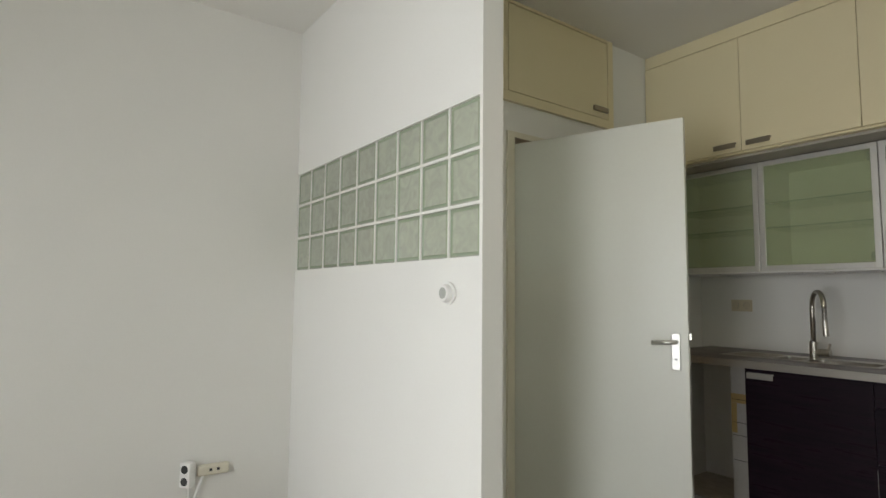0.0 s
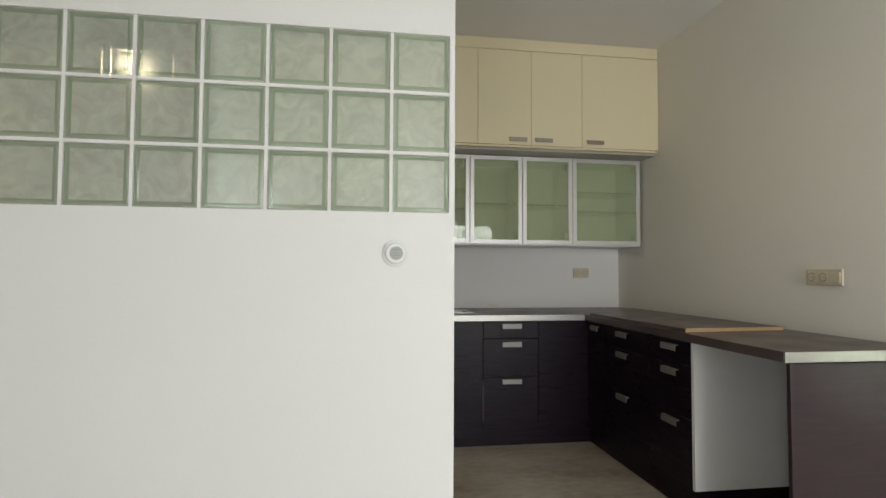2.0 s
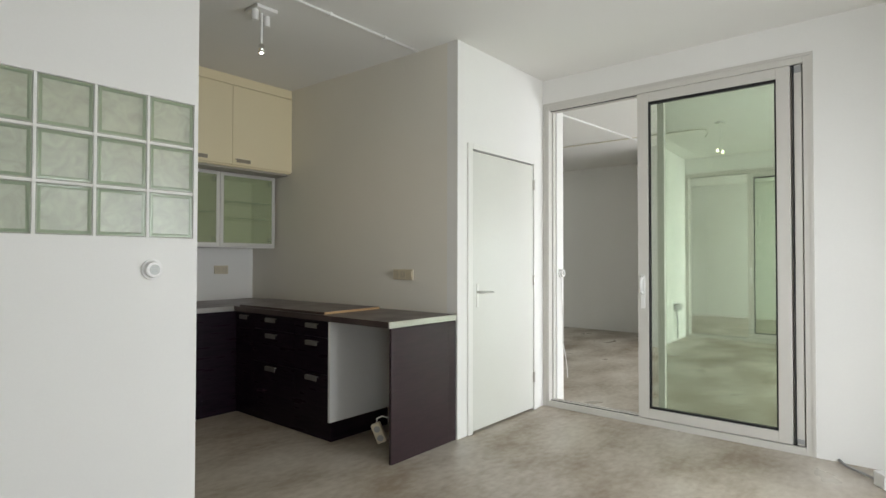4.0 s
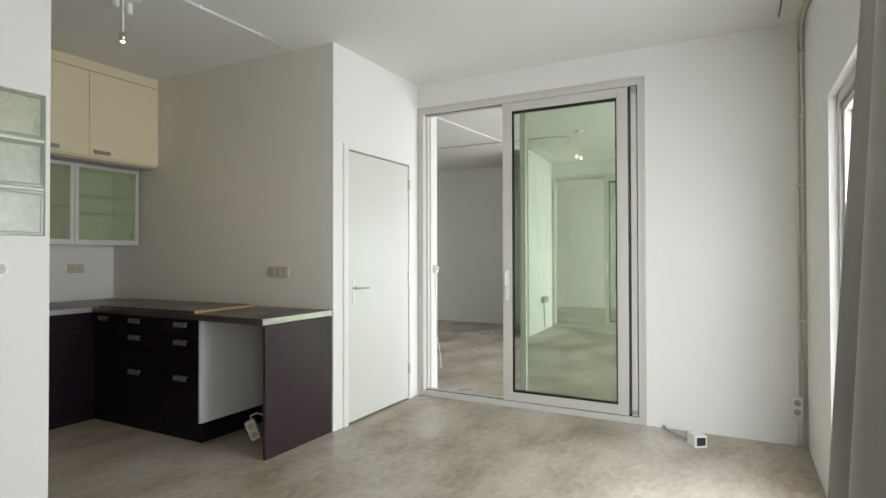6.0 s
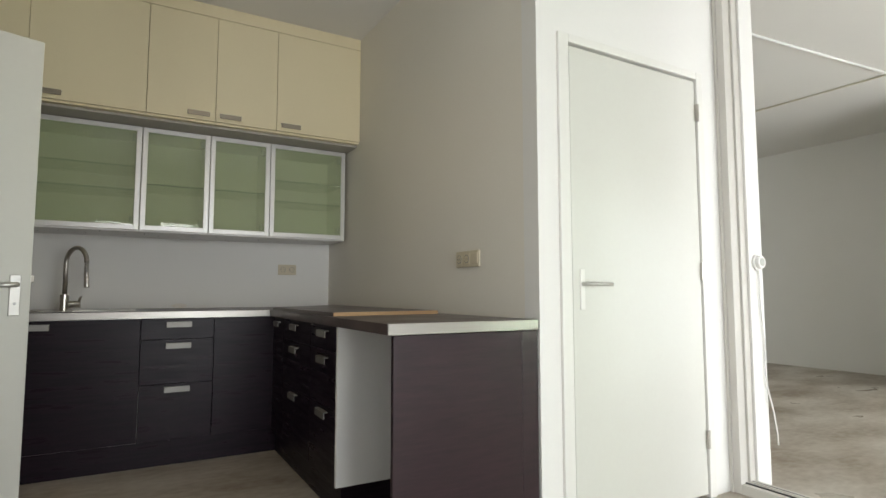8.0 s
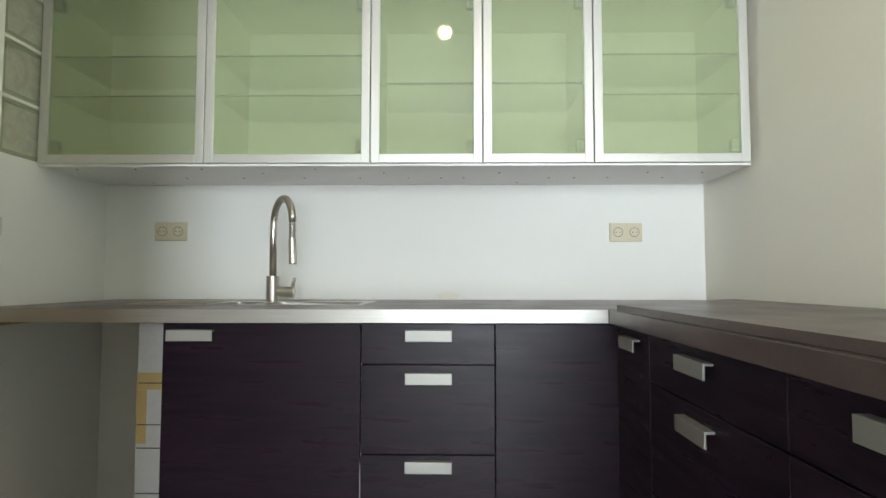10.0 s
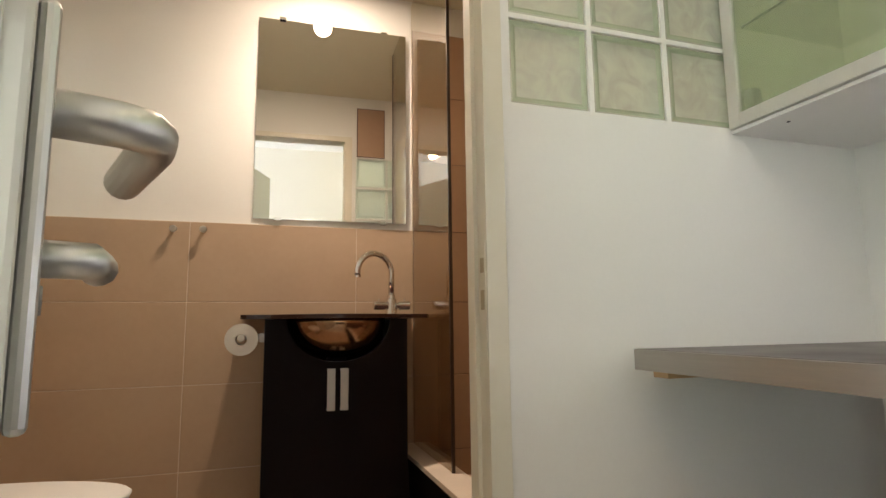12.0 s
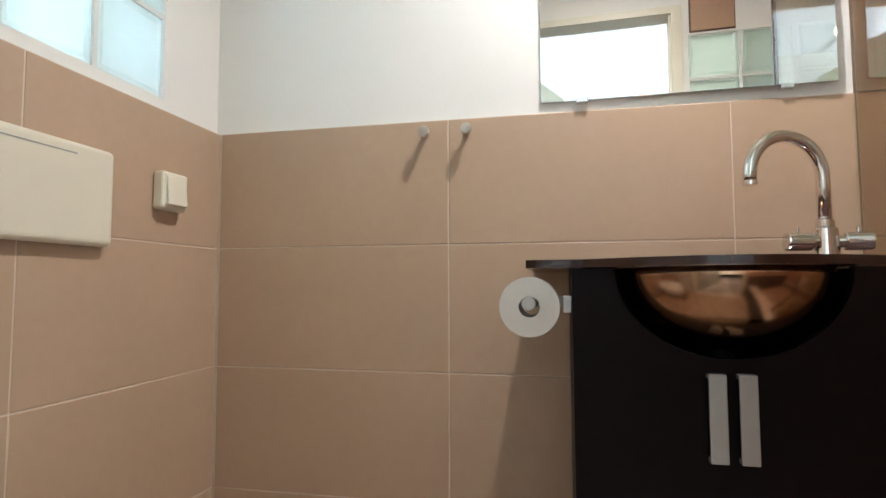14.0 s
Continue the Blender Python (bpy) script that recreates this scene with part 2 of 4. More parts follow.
BLOCK, BLOCK_BACK = block_glass("glass_block_face", False), block_glass("glass_block_back", True)
BLOCK_RIM = clear_glass("green_block_rim", (0.80, 0.90, 0.76), 1.5, 0.05, 0.5, (0.60, 0.70, 0.52), 0.4)
BLOCK_SIDE = clear_glass("clear_block_sides", (0.97, 0.98, 0.97), 1.2)
MIRROR = material("mirror_silver", (0.88, 0.89, 0.86), 0.01, 1.0, second=(0.87, 0.88, 0.85))
BULB = glow("warm_bulb", (1.0, 0.82, 0.55), 30.0)
FAR_BULB = glow("far_room_bulb", (1.0, 0.88, 0.68), 6.0)
BATH_BULB = glow("warm_bath_bulb", (1.0, 0.78, 0.48), 9.0)


# ---- mesh helpers ----
ORIGIN = {}


def thing(name, x, y, z, label="", category="", group="", kind=""):
    ob = new(name)
    ob.empty_display_size = 0.05
    ob.location = (x, y, z)
    ORIGIN[ob.name] = Vector((x, y, z))
    return tagged(ob, label, category, group, kind)


def part(name, bm, mat, parent=None, label="", smooth=False):
    """Links bm, drawn in world coordinates, as one mesh under parent."""
    o = ORIGIN[parent.name] if parent else Vector((0, 0, 0))
    bmesh.ops.translate(bm, verts=bm.verts, vec=-o)
    bmesh.ops.recalc_face_normals(bm, faces=bm.faces)
    me = bpy.data.meshes.new(name)
    bm.to_mesh(me)
    bm.free()
    me.materials.append(mat)
    if smooth:
        for f in me.polygons:
            f.use_smooth = True
    ob = new(name, me)
    ORIGIN[ob.name] = o.copy()
    if parent:
        ob.parent = parent
    return tagged(ob, label)


def solo(name, bm, mat, label, category, group="", kind="", smooth=False):
    return tagged(part(name, bm, mat, None, "", smooth), label, category, group, kind)


def box(x0, y0, z0, x1, y1, z1, bevel=0.0, seg=2, bm=None):
    out = bm or bmesh.new()
    b = bmesh.new()
    bmesh.ops.create_cube(b, size=1)
    for v in b.verts:
        v.co = Vector(((x0 + x1) / 2 + v.co.x * (x1 - x0), (y0 + y1) / 2 + v.co.y * (y1 - y0),
                       (z0 + z1) / 2 + v.co.z * (z1 - z0)))
    if bevel:
        bmesh.ops.bevel(b, geom=list(b.edges), offset=bevel, segments=seg, affect="EDGES", profile=0.5)
    return merge(out, b)


def merge(out, b):
    table = {v: out.verts.new(v.co) for v in b.verts}
    for f in b.faces:
        out.faces.new([table[v] for v in f.verts]).material_index = f.material_index
    b.free()
    return out


def boxes(*items, bevel=0.0):
    bm = bmesh.new()
    for it in items:
        box(*it, bevel=bevel, bm=bm)
    return bm


def turned(bm, m):
    bmesh.ops.transform(bm, matrix=m, verts=bm.verts)
    return bm


def cyl(p, q, r, r2=None, n=20, bm=None, bevel=0.0):
    """A closed cylinder or cone from p to q."""
    out = bm or bmesh.new()
    p, q = Vector(p), Vector(q)
    b = bmesh.new()
    bmesh.ops.create_cone(b, cap_ends=True, segments=n, radius1=r, radius2=r if r2 is None else r2, depth=(q - p).length)
    if bevel:
        rim = [e for e in b.edges if len(e.link_faces) == 2 and abs(e.verts[0].co.z - e.verts[1].co.z) < 1e-6]
        bmesh.ops.bevel(b, geom=rim, offset=bevel, segments=2, affect="EDGES", profile=0.5)
    bmesh.ops.transform(b, matrix=Matrix.Translation((p + q) / 2) @ (q - p).to_track_quat("Z", "Y").to_matrix().to_4x4(), verts=b.verts)
    return merge(out, b)


def tube(points, r, n=12, bm=None, closed=True):
    """A round tube along points."""
    out = bm or bmesh.new()
    pts = [Vector(p) for p in points]
    rings, side = [], None
    for i, p in enumerate(pts):
        d = (pts[min(i + 1, len(pts) - 1)] - pts[max(i - 1, 0)]).normalized()
        if side is None:
            side = d.orthogonal().normalized()
        side = (side - d * side.dot(d)).normalized()
        up = d.cross(side)
        rings.append([out.verts.new(p + r * (math.cos(a) * side + math.sin(a) * up))
                      for a in [2 * math.pi * k / n for k in range(n)]])
    for a, b in zip(rings, rings[1:]):
        for k in range(n):
            out.faces.new([a[k], a[(k + 1) % n], b[(k + 1) % n], b[k]])
    if closed:
        out.faces.new(rings[0][::-1]), out.faces.new(rings[-1])
    return out


def arc(center, u, v, r, a0, a1, n=14):
    c, u, v = Vector(center), Vector(u), Vector(v)
    return [c + r * (math.cos(radians(a0 + (a1 - a0) * k / n)) * u + math.sin(radians(a0 + (a1 - a0) * k / n)) * v) for k in range(n + 1)]


def lathe(profile, center, n=32, bm=None):
    """Turns (radius, z) pairs round the vertical axis through center."""
    out = bm or bmesh.new()
    rings = []
    for r, z in profile:
        rings.append([out.verts.new((center[0] + r * math.cos(2 * math.pi * k / n), center[1] + r * math.sin(2 * math.pi * k / n), center[2] + z)) for k in range(n)])
    for a, b in zip(rings, rings[1:]):
        for k in range(n):
            out.faces.new([a[k], a[(k + 1) % n], b[(k + 1) % n], b[k]])
    return out


def prism(outline, z0, z1, bm=None):
    """An upright prism over a plan outline."""
    out = bm or bmesh.new()
    lo, hi = [out.verts.new((x, y, z0)) for x, y in outline], [out.verts.new((x, y, z1)) for x, y in outline]
    out.faces.new(lo[::-1]), out.faces.new(hi)
    for k in range(len(lo)):
        j = (k + 1) % len(lo)
        out.faces.new([lo[k], lo[j], hi[j], hi[k]])
    return out


def pierced(us, vs, holes, w0, w1, axes="xyz"):
    """One solid slab over the cells of us x vs, less the holes (u0, v0, u1, v1), from w0 to w1; axes names u, v, w."""
    us = sorted({*us, *[h[k] for h in holes for k in (0, 2)]})
    vs = sorted({*vs, *[h[k] for h in holes for k in (1, 3)]})
    bm, seen = bmesh.new(), {}

    def vert(i, j, w):
        if (i, j, w) not in seen:
            d = dict(zip(axes, (us[i], vs[j], w)))
            seen[i, j, w] = bm.verts.new((d["x"], d["y"], d["z"]))
        return seen[i, j, w]

    def solid(i, j):
        if not (0 <= i < len(us) - 1 and 0 <= j < len(vs) - 1):
            return False
        u, v = (us[i] + us[i + 1]) / 2, (vs[j] + vs[j + 1]) / 2
        return not any(a < u < c and b < v < d for a, b, c, d in holes)

    for i in range(len(us) - 1):
        for j in range(len(vs) - 1):
            if solid(i, j):
                for w in (w0, w1):
                    bm.faces.new([vert(i, j, w), vert(i + 1, j, w), vert(i + 1, j + 1, w), vert(i, j + 1, w)])
                for di, dj, a, b in ((-1, 0, (i, j), (i, j + 1)), (1, 0, (i + 1, j), (i + 1, j + 1)), (0, -1, (i, j), (i + 1, j)), (0, 1, (i, j + 1), (i + 1, j + 1))):
                    if not solid(i + di, j + dj):
                        bm.faces.new([vert(*a, w0), vert(*b, w0), vert(*b, w1), vert(*a, w1)])
    return bm


def structure(name, bm, mat, label):
    return solo(name, bm, mat, label, name.split("_")[0], kind="structure")


# ---- large structure ----
H, HF = 2.955, 3.06   # ceilings of the living room and of the far rooms
KX0, KX1, KY = -0.722, 1.975, 2.755   # kitchen alcove
structure("ground", boxes((-150, -150, -0.45, 150, 150, -0.35)), GRASS, "green garden ground outside the windows")
structure("floor", boxes((-2.3, -3.25, -0.2, 13.0, 4.2, 0.0)), CONCRETE, "grey-beige polished concrete floor with cloudy stains")
structure("ceiling", boxes((-2.3, -3.25, H, 3.45, 4.2, H + 0.3)), CEILING, "off-white painted flat ceiling")
structure("ceiling_far", boxes((3.45, -3.25, HF, 13.0, 4.2, H + 0.3)), CEILING, "off-white painted ceiling of the far rooms")

# wall between living room and bathroom, with the glass-block window; its free end stands at x = 0
GX0, GX1, GZ0, GZ1 = -1.815, -0.018, 1.414, 2.019
structure("wall_bathroom", pierced((-1.83, -0.80), (0, H), [(GX0, GZ0, -0.80, GZ1)], 0, 0.31, "xzy"), PLASTER,
          "smooth white plastered wall with a glass-block window")
structure("wall_bathroom_end", pierced((-0.80, 0), (0, H), [(-0.80, GZ0, GX1, GZ1)], 0, 0.10, "xzy"), PLASTER,
          "free end of the smooth white plastered wall")
structure("wall_west", boxes((-2.03, -3.25, 0, -1.83, 0.31, H)), PLASTER, "smooth white plastered wall")
structure("wall_bath_west", boxes((-2.22, 0.10, 0, -2.03, 2.855, H)), PLASTER, "white plastered bathroom wall above brown tiles")
NORTH = structure("wall_north", boxes((-2.03, KY, 0, 2.1, KY + 0.1, H)), PLASTER, "white plastered kitchen wall")
# wall between bathroom and kitchen with the doorway and a second glass-block window
SY0, SY1, SZ0, SZ1 = 1.738, 2.358, 1.444, 2.056
structure("wall_kitchen_west", pierced((0.10, KY), (0, H), [(0.79, 0, 1.70, 2.175), (SY0, SZ0, SY1, SZ1)], -0.80, KX0, "yzx"),
          PLASTER, "white painted wall with a doorway and glass blocks")
# kitchen's other side, slightly out of square, and the cupboard front beside it
structure("wall_kitchen_east", prism([(1.990, 0.17), (2.09, 0.17), (2.09, KY), (1.945, KY)], 0, H), KITCHEN_PLASTER,
          "white plastered kitchen wall with warm bounced light in its colour")
structure("wall_closet", pierced((1.990, 3.379), (0, H), [(2.125, 0, 3.105, 2.205)], 0.07, 0.17, "xzy"),
          PLASTER, "white plastered wall with a flush closet door")
structure("wall_closet_side", boxes((3.379, 0.0, 0, 3.50, 4.05, HF)), PLASTER, "white plastered reveal beside the sliding door")
structure("wall_closet_back", boxes((2.09, 0.95, 0, 3.378, 1.05, H)), PLASTER, "white plastered closet wall")
# wall with the sliding door
structure("wall_east", pierced((-3.05, 0.07), (0, H), [(-1.995, 0, 0.07, 2.735)], 3.25, 3.45, "yzx"), PLASTER,
          "white plastered wall with a wide sliding glass door")
# window wall
# the bay west of x = -0.85 is unseen, added for the fill lamp
WX0, WX1, WZ = -1.78, 2.15, 2.15
structure("wall_south", pierced((-2.03, 13.0), (0, HF), [(WX0, 0, WX1, WZ), (4.0, 0, 8.0, 2.12), (9.9, 0, 12.1, 2.12)], -3.25, -3.05, "xzy"),
          PLASTER, "white plastered wall with tall windows")
# the far room
FX = 8.86
structure("wall_far", boxes((8.72, 0.60, 0, FX, 4.05, HF)), PLASTER, "white plastered wall across the far room")
structure("wall_far_pier", prism([(7.30, 0.38), (FX, 0.465), (FX, 0.60), (7.30, 0.52)], 0, HF), PLASTER, "white plastered pier wall beside the far door")
structure("wall_far_door", pierced((-3.05, 0.60), (0, HF), [(-1.55, 0, 0.465, 2.80)], FX, FX + 0.15, "yzx"), PLASTER, "white plastered wall with the far sliding door")
structure("wall_far_end", boxes((12.8, -3.05, 0, 13.0, 4.05, HF)), PLASTER, "white plastered end wall")
structure("wall_far_north", boxes((3.50, 4.05, 0, 13.0, 4.2, HF)), PLASTER, "white plastered long wall of the far rooms")
# bathroom shell
BF, BC = 0.11, 2.47
structure("floor_bathroom", boxes((-2.03, 0.31, 0.001, -0.80, KY, BF)), TILE, "raised brown tiled bathroom floor")
structure("ceiling_bathroom", boxes((-2.03, 0.31, BC, -0.80, KY, BC + 0.08)), BATH_CEILING, "off-white bathroom ceiling")
structure("door_sill", boxes((-0.80, 0.79, 0.001, KX0 + 0.01, 1.70, BF), bevel=0.004), OLD_PAINT, "pale worn threshold of the bathroom doorway")


random.seed(11)
stain = bmesh.new()
stain.faces.new([stain.verts.new((0.815 + 0.050 * math.cos(a) * random.uniform(0.8, 1.15), KY - 0.0012,
                                  0.934 + 0.018 * math.sin(a) * random.uniform(0.7, 1.2))) for a in [2 * math.pi * k / 18 for k in range(18)]])
part("stain", stain, material("rusty_wall_stain", (0.76, 0.70, 0.58), 0.8, second=(0.79, 0.76, 0.70), scale=30, fine=80, amount=0.9), NORTH, "faint rusty stain")


# ---- glass-block windows ----
def glass_blocks(name, label, rows, cols, place):
    win = thing(name, 0, 0, 0, label, "window", kind="structure")
    for r in range(rows):
        for c in range(cols):
            ob = part("glass_block", place(r, c), BLOCK, win)
            ob.data.materials.append(BLOCK_SIDE)
            ob.data.materials.append(BLOCK_BACK)
            ob.data.materials.append(BLOCK_RIM)
    return win


PX, PZ = (GX1 - GX0 + 0.0105) / 9, (GZ1 - GZ0 + 0.0105) / 3


def pressed(bm, axis, front):
    """Sinks the middle of both faces across axis, leaving the block's raised border."""
    faces = [f for f in bm.faces if abs(f.normal[axis]) > 0.99 and f.calc_area() > 0.01]
    for f in bm.faces:
        f.material_index = 1 if abs(f.normal[axis]) < 0.2 else 0 if f.normal[axis] * front > 0 else 2
    for f in faces:
        edge = 3 if f.material_index == 0 else 2
        for wide, deep in ((0.009, 0.0), (0.008, -0.0022)):
            for rim in bmesh.ops.inset_individual(bm, faces=[f], thickness=wide, depth=deep)["faces"]:
                rim.material_index = edge
    return bm


def front_block(r, c):
    x1, z0 = GX1 - c * PX, GZ0 + r * PZ
    deep = 0.302 if c >= 4 else 0.094
    bm = box(x1 - PX + 0.0105, 0.006, z0, x1, deep, z0 + PZ - 0.0105, bevel=0.006, seg=2)
    bm.normal_update()
    return pressed(bm, 1, -1)


win1 = glass_blocks("window_1", "three rows of greenish frosted glass blocks with white joints", 3, 9, front_block)
joints = bmesh.new()
for c in range(1, 9):
    x = GX1 - c * PX
    box(x, 0.003, GZ0, x + 0.0105, 0.097 if c < 5 else 0.035, GZ1, bm=joints)
    if c >= 5:
        box(x, 0.28, GZ0, x + 0.0105, 0.306, GZ1, bm=joints)
for r in range(1, 3):
    z = GZ0 + r * PZ
    box(GX0, 0.0035, z - 0.0105, GX1, 0.035, z, bm=joints)
    box(-0.83, 0.0351, z - 0.0105, GX1, 0.0965, z, bm=joints)
    box(GX0, 0.28, z - 0.0105, -0.83, 0.3055, z, bm=joints)
part("mortar_joint", joints, PLASTER, win1, "white mortar joints")

SP = (SY1 - SY0 + 0.012) / 3


def side_block(r, c):
    y0, z0 = SY0 + c * SP, SZ0 + r * SP
    bm = box(-0.796, y0, z0, -0.728, y0 + SP - 0.012, z0 + SP - 0.012, bevel=0.006, seg=2)
    bm.normal_update()
    return pressed(bm, 0, 1)


win2 = glass_blocks("window_2", "greenish glass blocks between kitchen and bathroom", 3, 3, side_block)
joints = bmesh.new()
for k in (1, 2):
    box(-0.797, SY0 + k * SP - 0.012, SZ0, -0.725, SY0 + k * SP, SZ1, bm=joints)
    box(-0.7965, SY0, SZ0 + k * SP - 0.012, -0.7255, SY1, SZ0 + k * SP, bm=joints)
part("mortar_joint", joints, PLASTER, win2, "white mortar joints")

# ---- windows and curtain ----
def tall_window(name, x0, x1, z1, mullions, y=-3.155):
    """Fixed outer frame with a sash in each bay, a dark seal round every sash and pane."""
    w = thing(name, (x0 + x1) / 2, y, 0, "tall light-grey framed window down to the floor", "window", kind="structure")
    f, q = 0.05, 0.055
    part("window_frame", pierced((x0, x1), (0.0, z1), [(a + f if a == x0 else a + f / 2, f, b - f if b == x1 else b - f / 2, z1 - f)
                                                       for a, b in zip((x0, *mullions), (*mullions, x1))], y - 0.07, y + 0.065, "xzy"), ALU_PAINT, w)
    for a, b in zip((x0, *mullions), (*mullions, x1)):
        a, b = (a + f if a == x0 else a + f / 2), (b - f if b == x1 else b - f / 2)
        part("seal", pierced((a, b), (f, z1 - f), [(a + 0.012, f + 0.012, b - 0.012, z1 - f - 0.012)], y - 0.04, y + 0.035, "xzy"), RUBBER, w, "black seal")
        sash = part("sash", pierced((a + 0.012, b - 0.012), (f + 0.012, z1 - f - 0.012), [(a + q, f + q, b - q, z1 - f - q)], y - 0.05, y + 0.05, "xzy"), ALU_PAINT, w)
        part("gasket", pierced((a + q, b - q), (f + q, z1 - f - q), [(a + q + 0.008, f + q + 0.008, b - q - 0.008, z1 - f - q - 0.008)], y - 0.02, y + 0.02, "xzy"), RUBBER, sash, "black glazing gasket")
        part("pane", box(a + q + 0.008, y - 0.006, f + q + 0.008, b - q - 0.008, y + 0.006, z1 - f - q - 0.008), PANE, sash).visible_shadow = False
    return w


tall_window("window_3", WX0, WX1, WZ, (-0.85, 0.5))
tall_window("window_4", 4.0, 8.0, 2.12, (5.3, 6.7))
tall_window("window_5", 9.9, 12.1, 2.12, (11.0,))


def curtain(name, x0, x1, flare, y, top):
    bm = bmesh.new()
    nx, nz = 90, 24
    grid = []
    for j in range(nz + 1):
        v = j / nz
        row = []
        for i in range(nx + 1):
            u = i / nx
            x = x0 + (x1 - x0) * u + flare * u * (1 - v)
            fold = 0.045 * math.sin(u * 19 + 0.5 * math.sin(v * 3)) * (0.6 + 0.4 * v) + 0.006 * math.sin(u * 47 + v * 2)
            row.append(bm.verts.new((x, y + fold, 0.012 + (top - 0.012) * v)))
        grid.append(row)
    for a, b in zip(grid, grid[1:]):
        for i in range(nx):
            bm.faces.new([a[i], a[i + 1], b[i + 1], b[i]])
    bmesh.ops.solidify(bm, geom=bm.faces[:], thickness=0.003)
    c = thing(name, (x0 + x1) / 2, y, 0, "floor-length grey-beige cloth curtain gathered beside the window", "curtain")
    part("curtain_cloth", bm, CURTAIN, c, smooth=True)
    return c


curtain("curtain", -0.88, -0.38, 1.44, -2.885, 2.915)
rail = thing("curtain_rail", 0.6, -2.92, 2.925, "thin dark-slotted curtain rail under the ceiling", "curtain rail")
part("rail_body", box(-1.6, -2.90, 2.925, 3.0, -2.87, 2.955, bevel=0.003), WHITE_PLASTIC, rail)
part("rail_slot", box(-1.6, -2.889, 2.917, 3.0, -2.881, 2.926), DARK, rail)

# ---- sliding door ----
def sliding_door(name, x, y0, y1, z1, leaf0, leaf1, label):
    """Frame from y0 to y1 (y0 < y1) in the plane x; a glass leaf from leaf0 to leaf1 stands in front of its half."""
    d = thing(name, x, (y0 + y1) / 2, 0, label, "sliding door", kind="structure")
    part("door_frame", boxes((x, y0, 0, x + 0.13, y0 + 0.055, z1), (x, y1 - 0.055, 0, x + 0.13, y1, z1),
                             (x, y0 + 0.055, z1 - 0.06, x + 0.13, y1 - 0.055, z1), (x, y0 + 0.055, 0.0, x + 0.13, y1 - 0.055, 0.05),
                             bevel=0.003), ALU_PAINT, d, "grey-beige aluminium frame")
    lip = 0.016
    part("frame_lip", pierced((y0 - 0.004, y1), (0.0, z1 + 0.004), [(y0 + lip, -0.01, y1 - lip, z1 - lip)], x - 0.009, x - 0.0005, "yzx"), ALU_PAINT, d, "raised outer lip of the frame")
    part("inner_lip", pierced((y0 + 0.055, y1 - 0.055), (0.05, z1 - 0.06), [(y0 + 0.067, 0.058, y1 - 0.067, z1 - 0.072)], x + 0.062, x + 0.072, "yzx"), ALU_PAINT, d, "inner lip of the frame")
    part("track", boxes((x + 0.03, y0 + 0.06, 0.05, x + 0.036, y1 - 0.06, 0.056), (x + 0.075, y0 + 0.06, 0.05, x + 0.081, y1 - 0.06, 0.058),
                        (x + 0.03, y0 + 0.06, z1 - 0.066, x + 0.036, y1 - 0.06, z1 - 0.06)), DARK, d, "dark sliding track")
    s, za, zb = 0.085, 0.056, z1 - 0.062
    leaf = part("door_leaf", boxes((x + 0.008, leaf0, za, x + 0.058, leaf0 + s, zb), (x + 0.008, leaf1 - s, za, x + 0.058, leaf1, zb),
                                   (x + 0.008, leaf0 + s, zb - 0.075, x + 0.058, leaf1 - s, zb),
                                   (x + 0.008, leaf0 + s, za, x + 0.058, leaf1 - s, za + 0.075), bevel=0.003), ALU_PAINT, d)
    a, b, c, e = leaf0 + s, leaf1 - s, za + 0.075, zb - 0.075
    part("gasket", boxes((x + 0.02, a, c, x + 0.05, a + 0.012, e), (x + 0.02, b - 0.012, c, x + 0.05, b, e),
                         (x + 0.02, a, c, x + 0.05, b, c + 0.016), (x + 0.02, a, e - 0.02, x + 0.05, b, e)), RUBBER, leaf, "black rubber gasket")
    part("pane", box(x + 0.03, a + 0.01, c + 0.01, x + 0.042, b - 0.01, e - 0.01), SLIDE_PANE, leaf, "green-tinted glass")
    hy = leaf1 - 0.042
    hb = tube([(x + 0.004, hy, 1.05), (x - 0.03, hy, 1.06), (x - 0.04, hy, 1.075), (x - 0.04, hy, 1.15), (x - 0.03, hy, 1.17), (x + 0.004, hy, 1.18)], 0.011)
    part("handle_plate", box(x, hy - 0.018, 0.93, x + 0.009, hy + 0.018, 1.20, bevel=0.003), WHITE_PLASTIC, leaf, "white handle plate")
    part("handle", hb, WHITE_PLASTIC, leaf, "white pull handle", True)
    return d, leaf


door1, leaf1 = sliding_door("door_1", 3.25, -1.993, 0.068, 2.733, -1.862, -0.795,
                            "grey-beige aluminium sliding door pushed half open with green-tinted glass")
# the second, fixed leaf seen behind the first
s = boxes((3.318, -1.935, 0.056, 3.368, -1.85, 2.67), (3.318, -0.985, 0.056, 3.368, -0.935, 2.67),
          (3.318, -1.85, 2.60, 3.368, -0.985, 2.67), (3.318, -1.85, 0.056, 3.368, -0.985, 0.13))
fix = part("fixed_leaf", s, ALU_PAINT, door1)
part("pane", box(3.338, -1.845, 0.135, 3.346, -0.99, 2.595), SLIDE_PANE, fix, "green-tinted glass")
part("jamb_rail", boxes((3.268, -1.930, 0.056, 3.312, -1.884, 2.668), bevel=0.002), ALU_PAINT, door1, "grey rail between frame and leaf")
part("rail_seal", boxes((3.264, -1.882, 0.06, 3.31, -1.876, 2.66)), DARK, door1, "thin dark seal in the frame")
part("rail_bracket", boxes((3.258, -1.928, 2.615, 3.268, -1.886, 2.66), bevel=0.002), GREY_PLASTIC, door1, "small grey bracket")
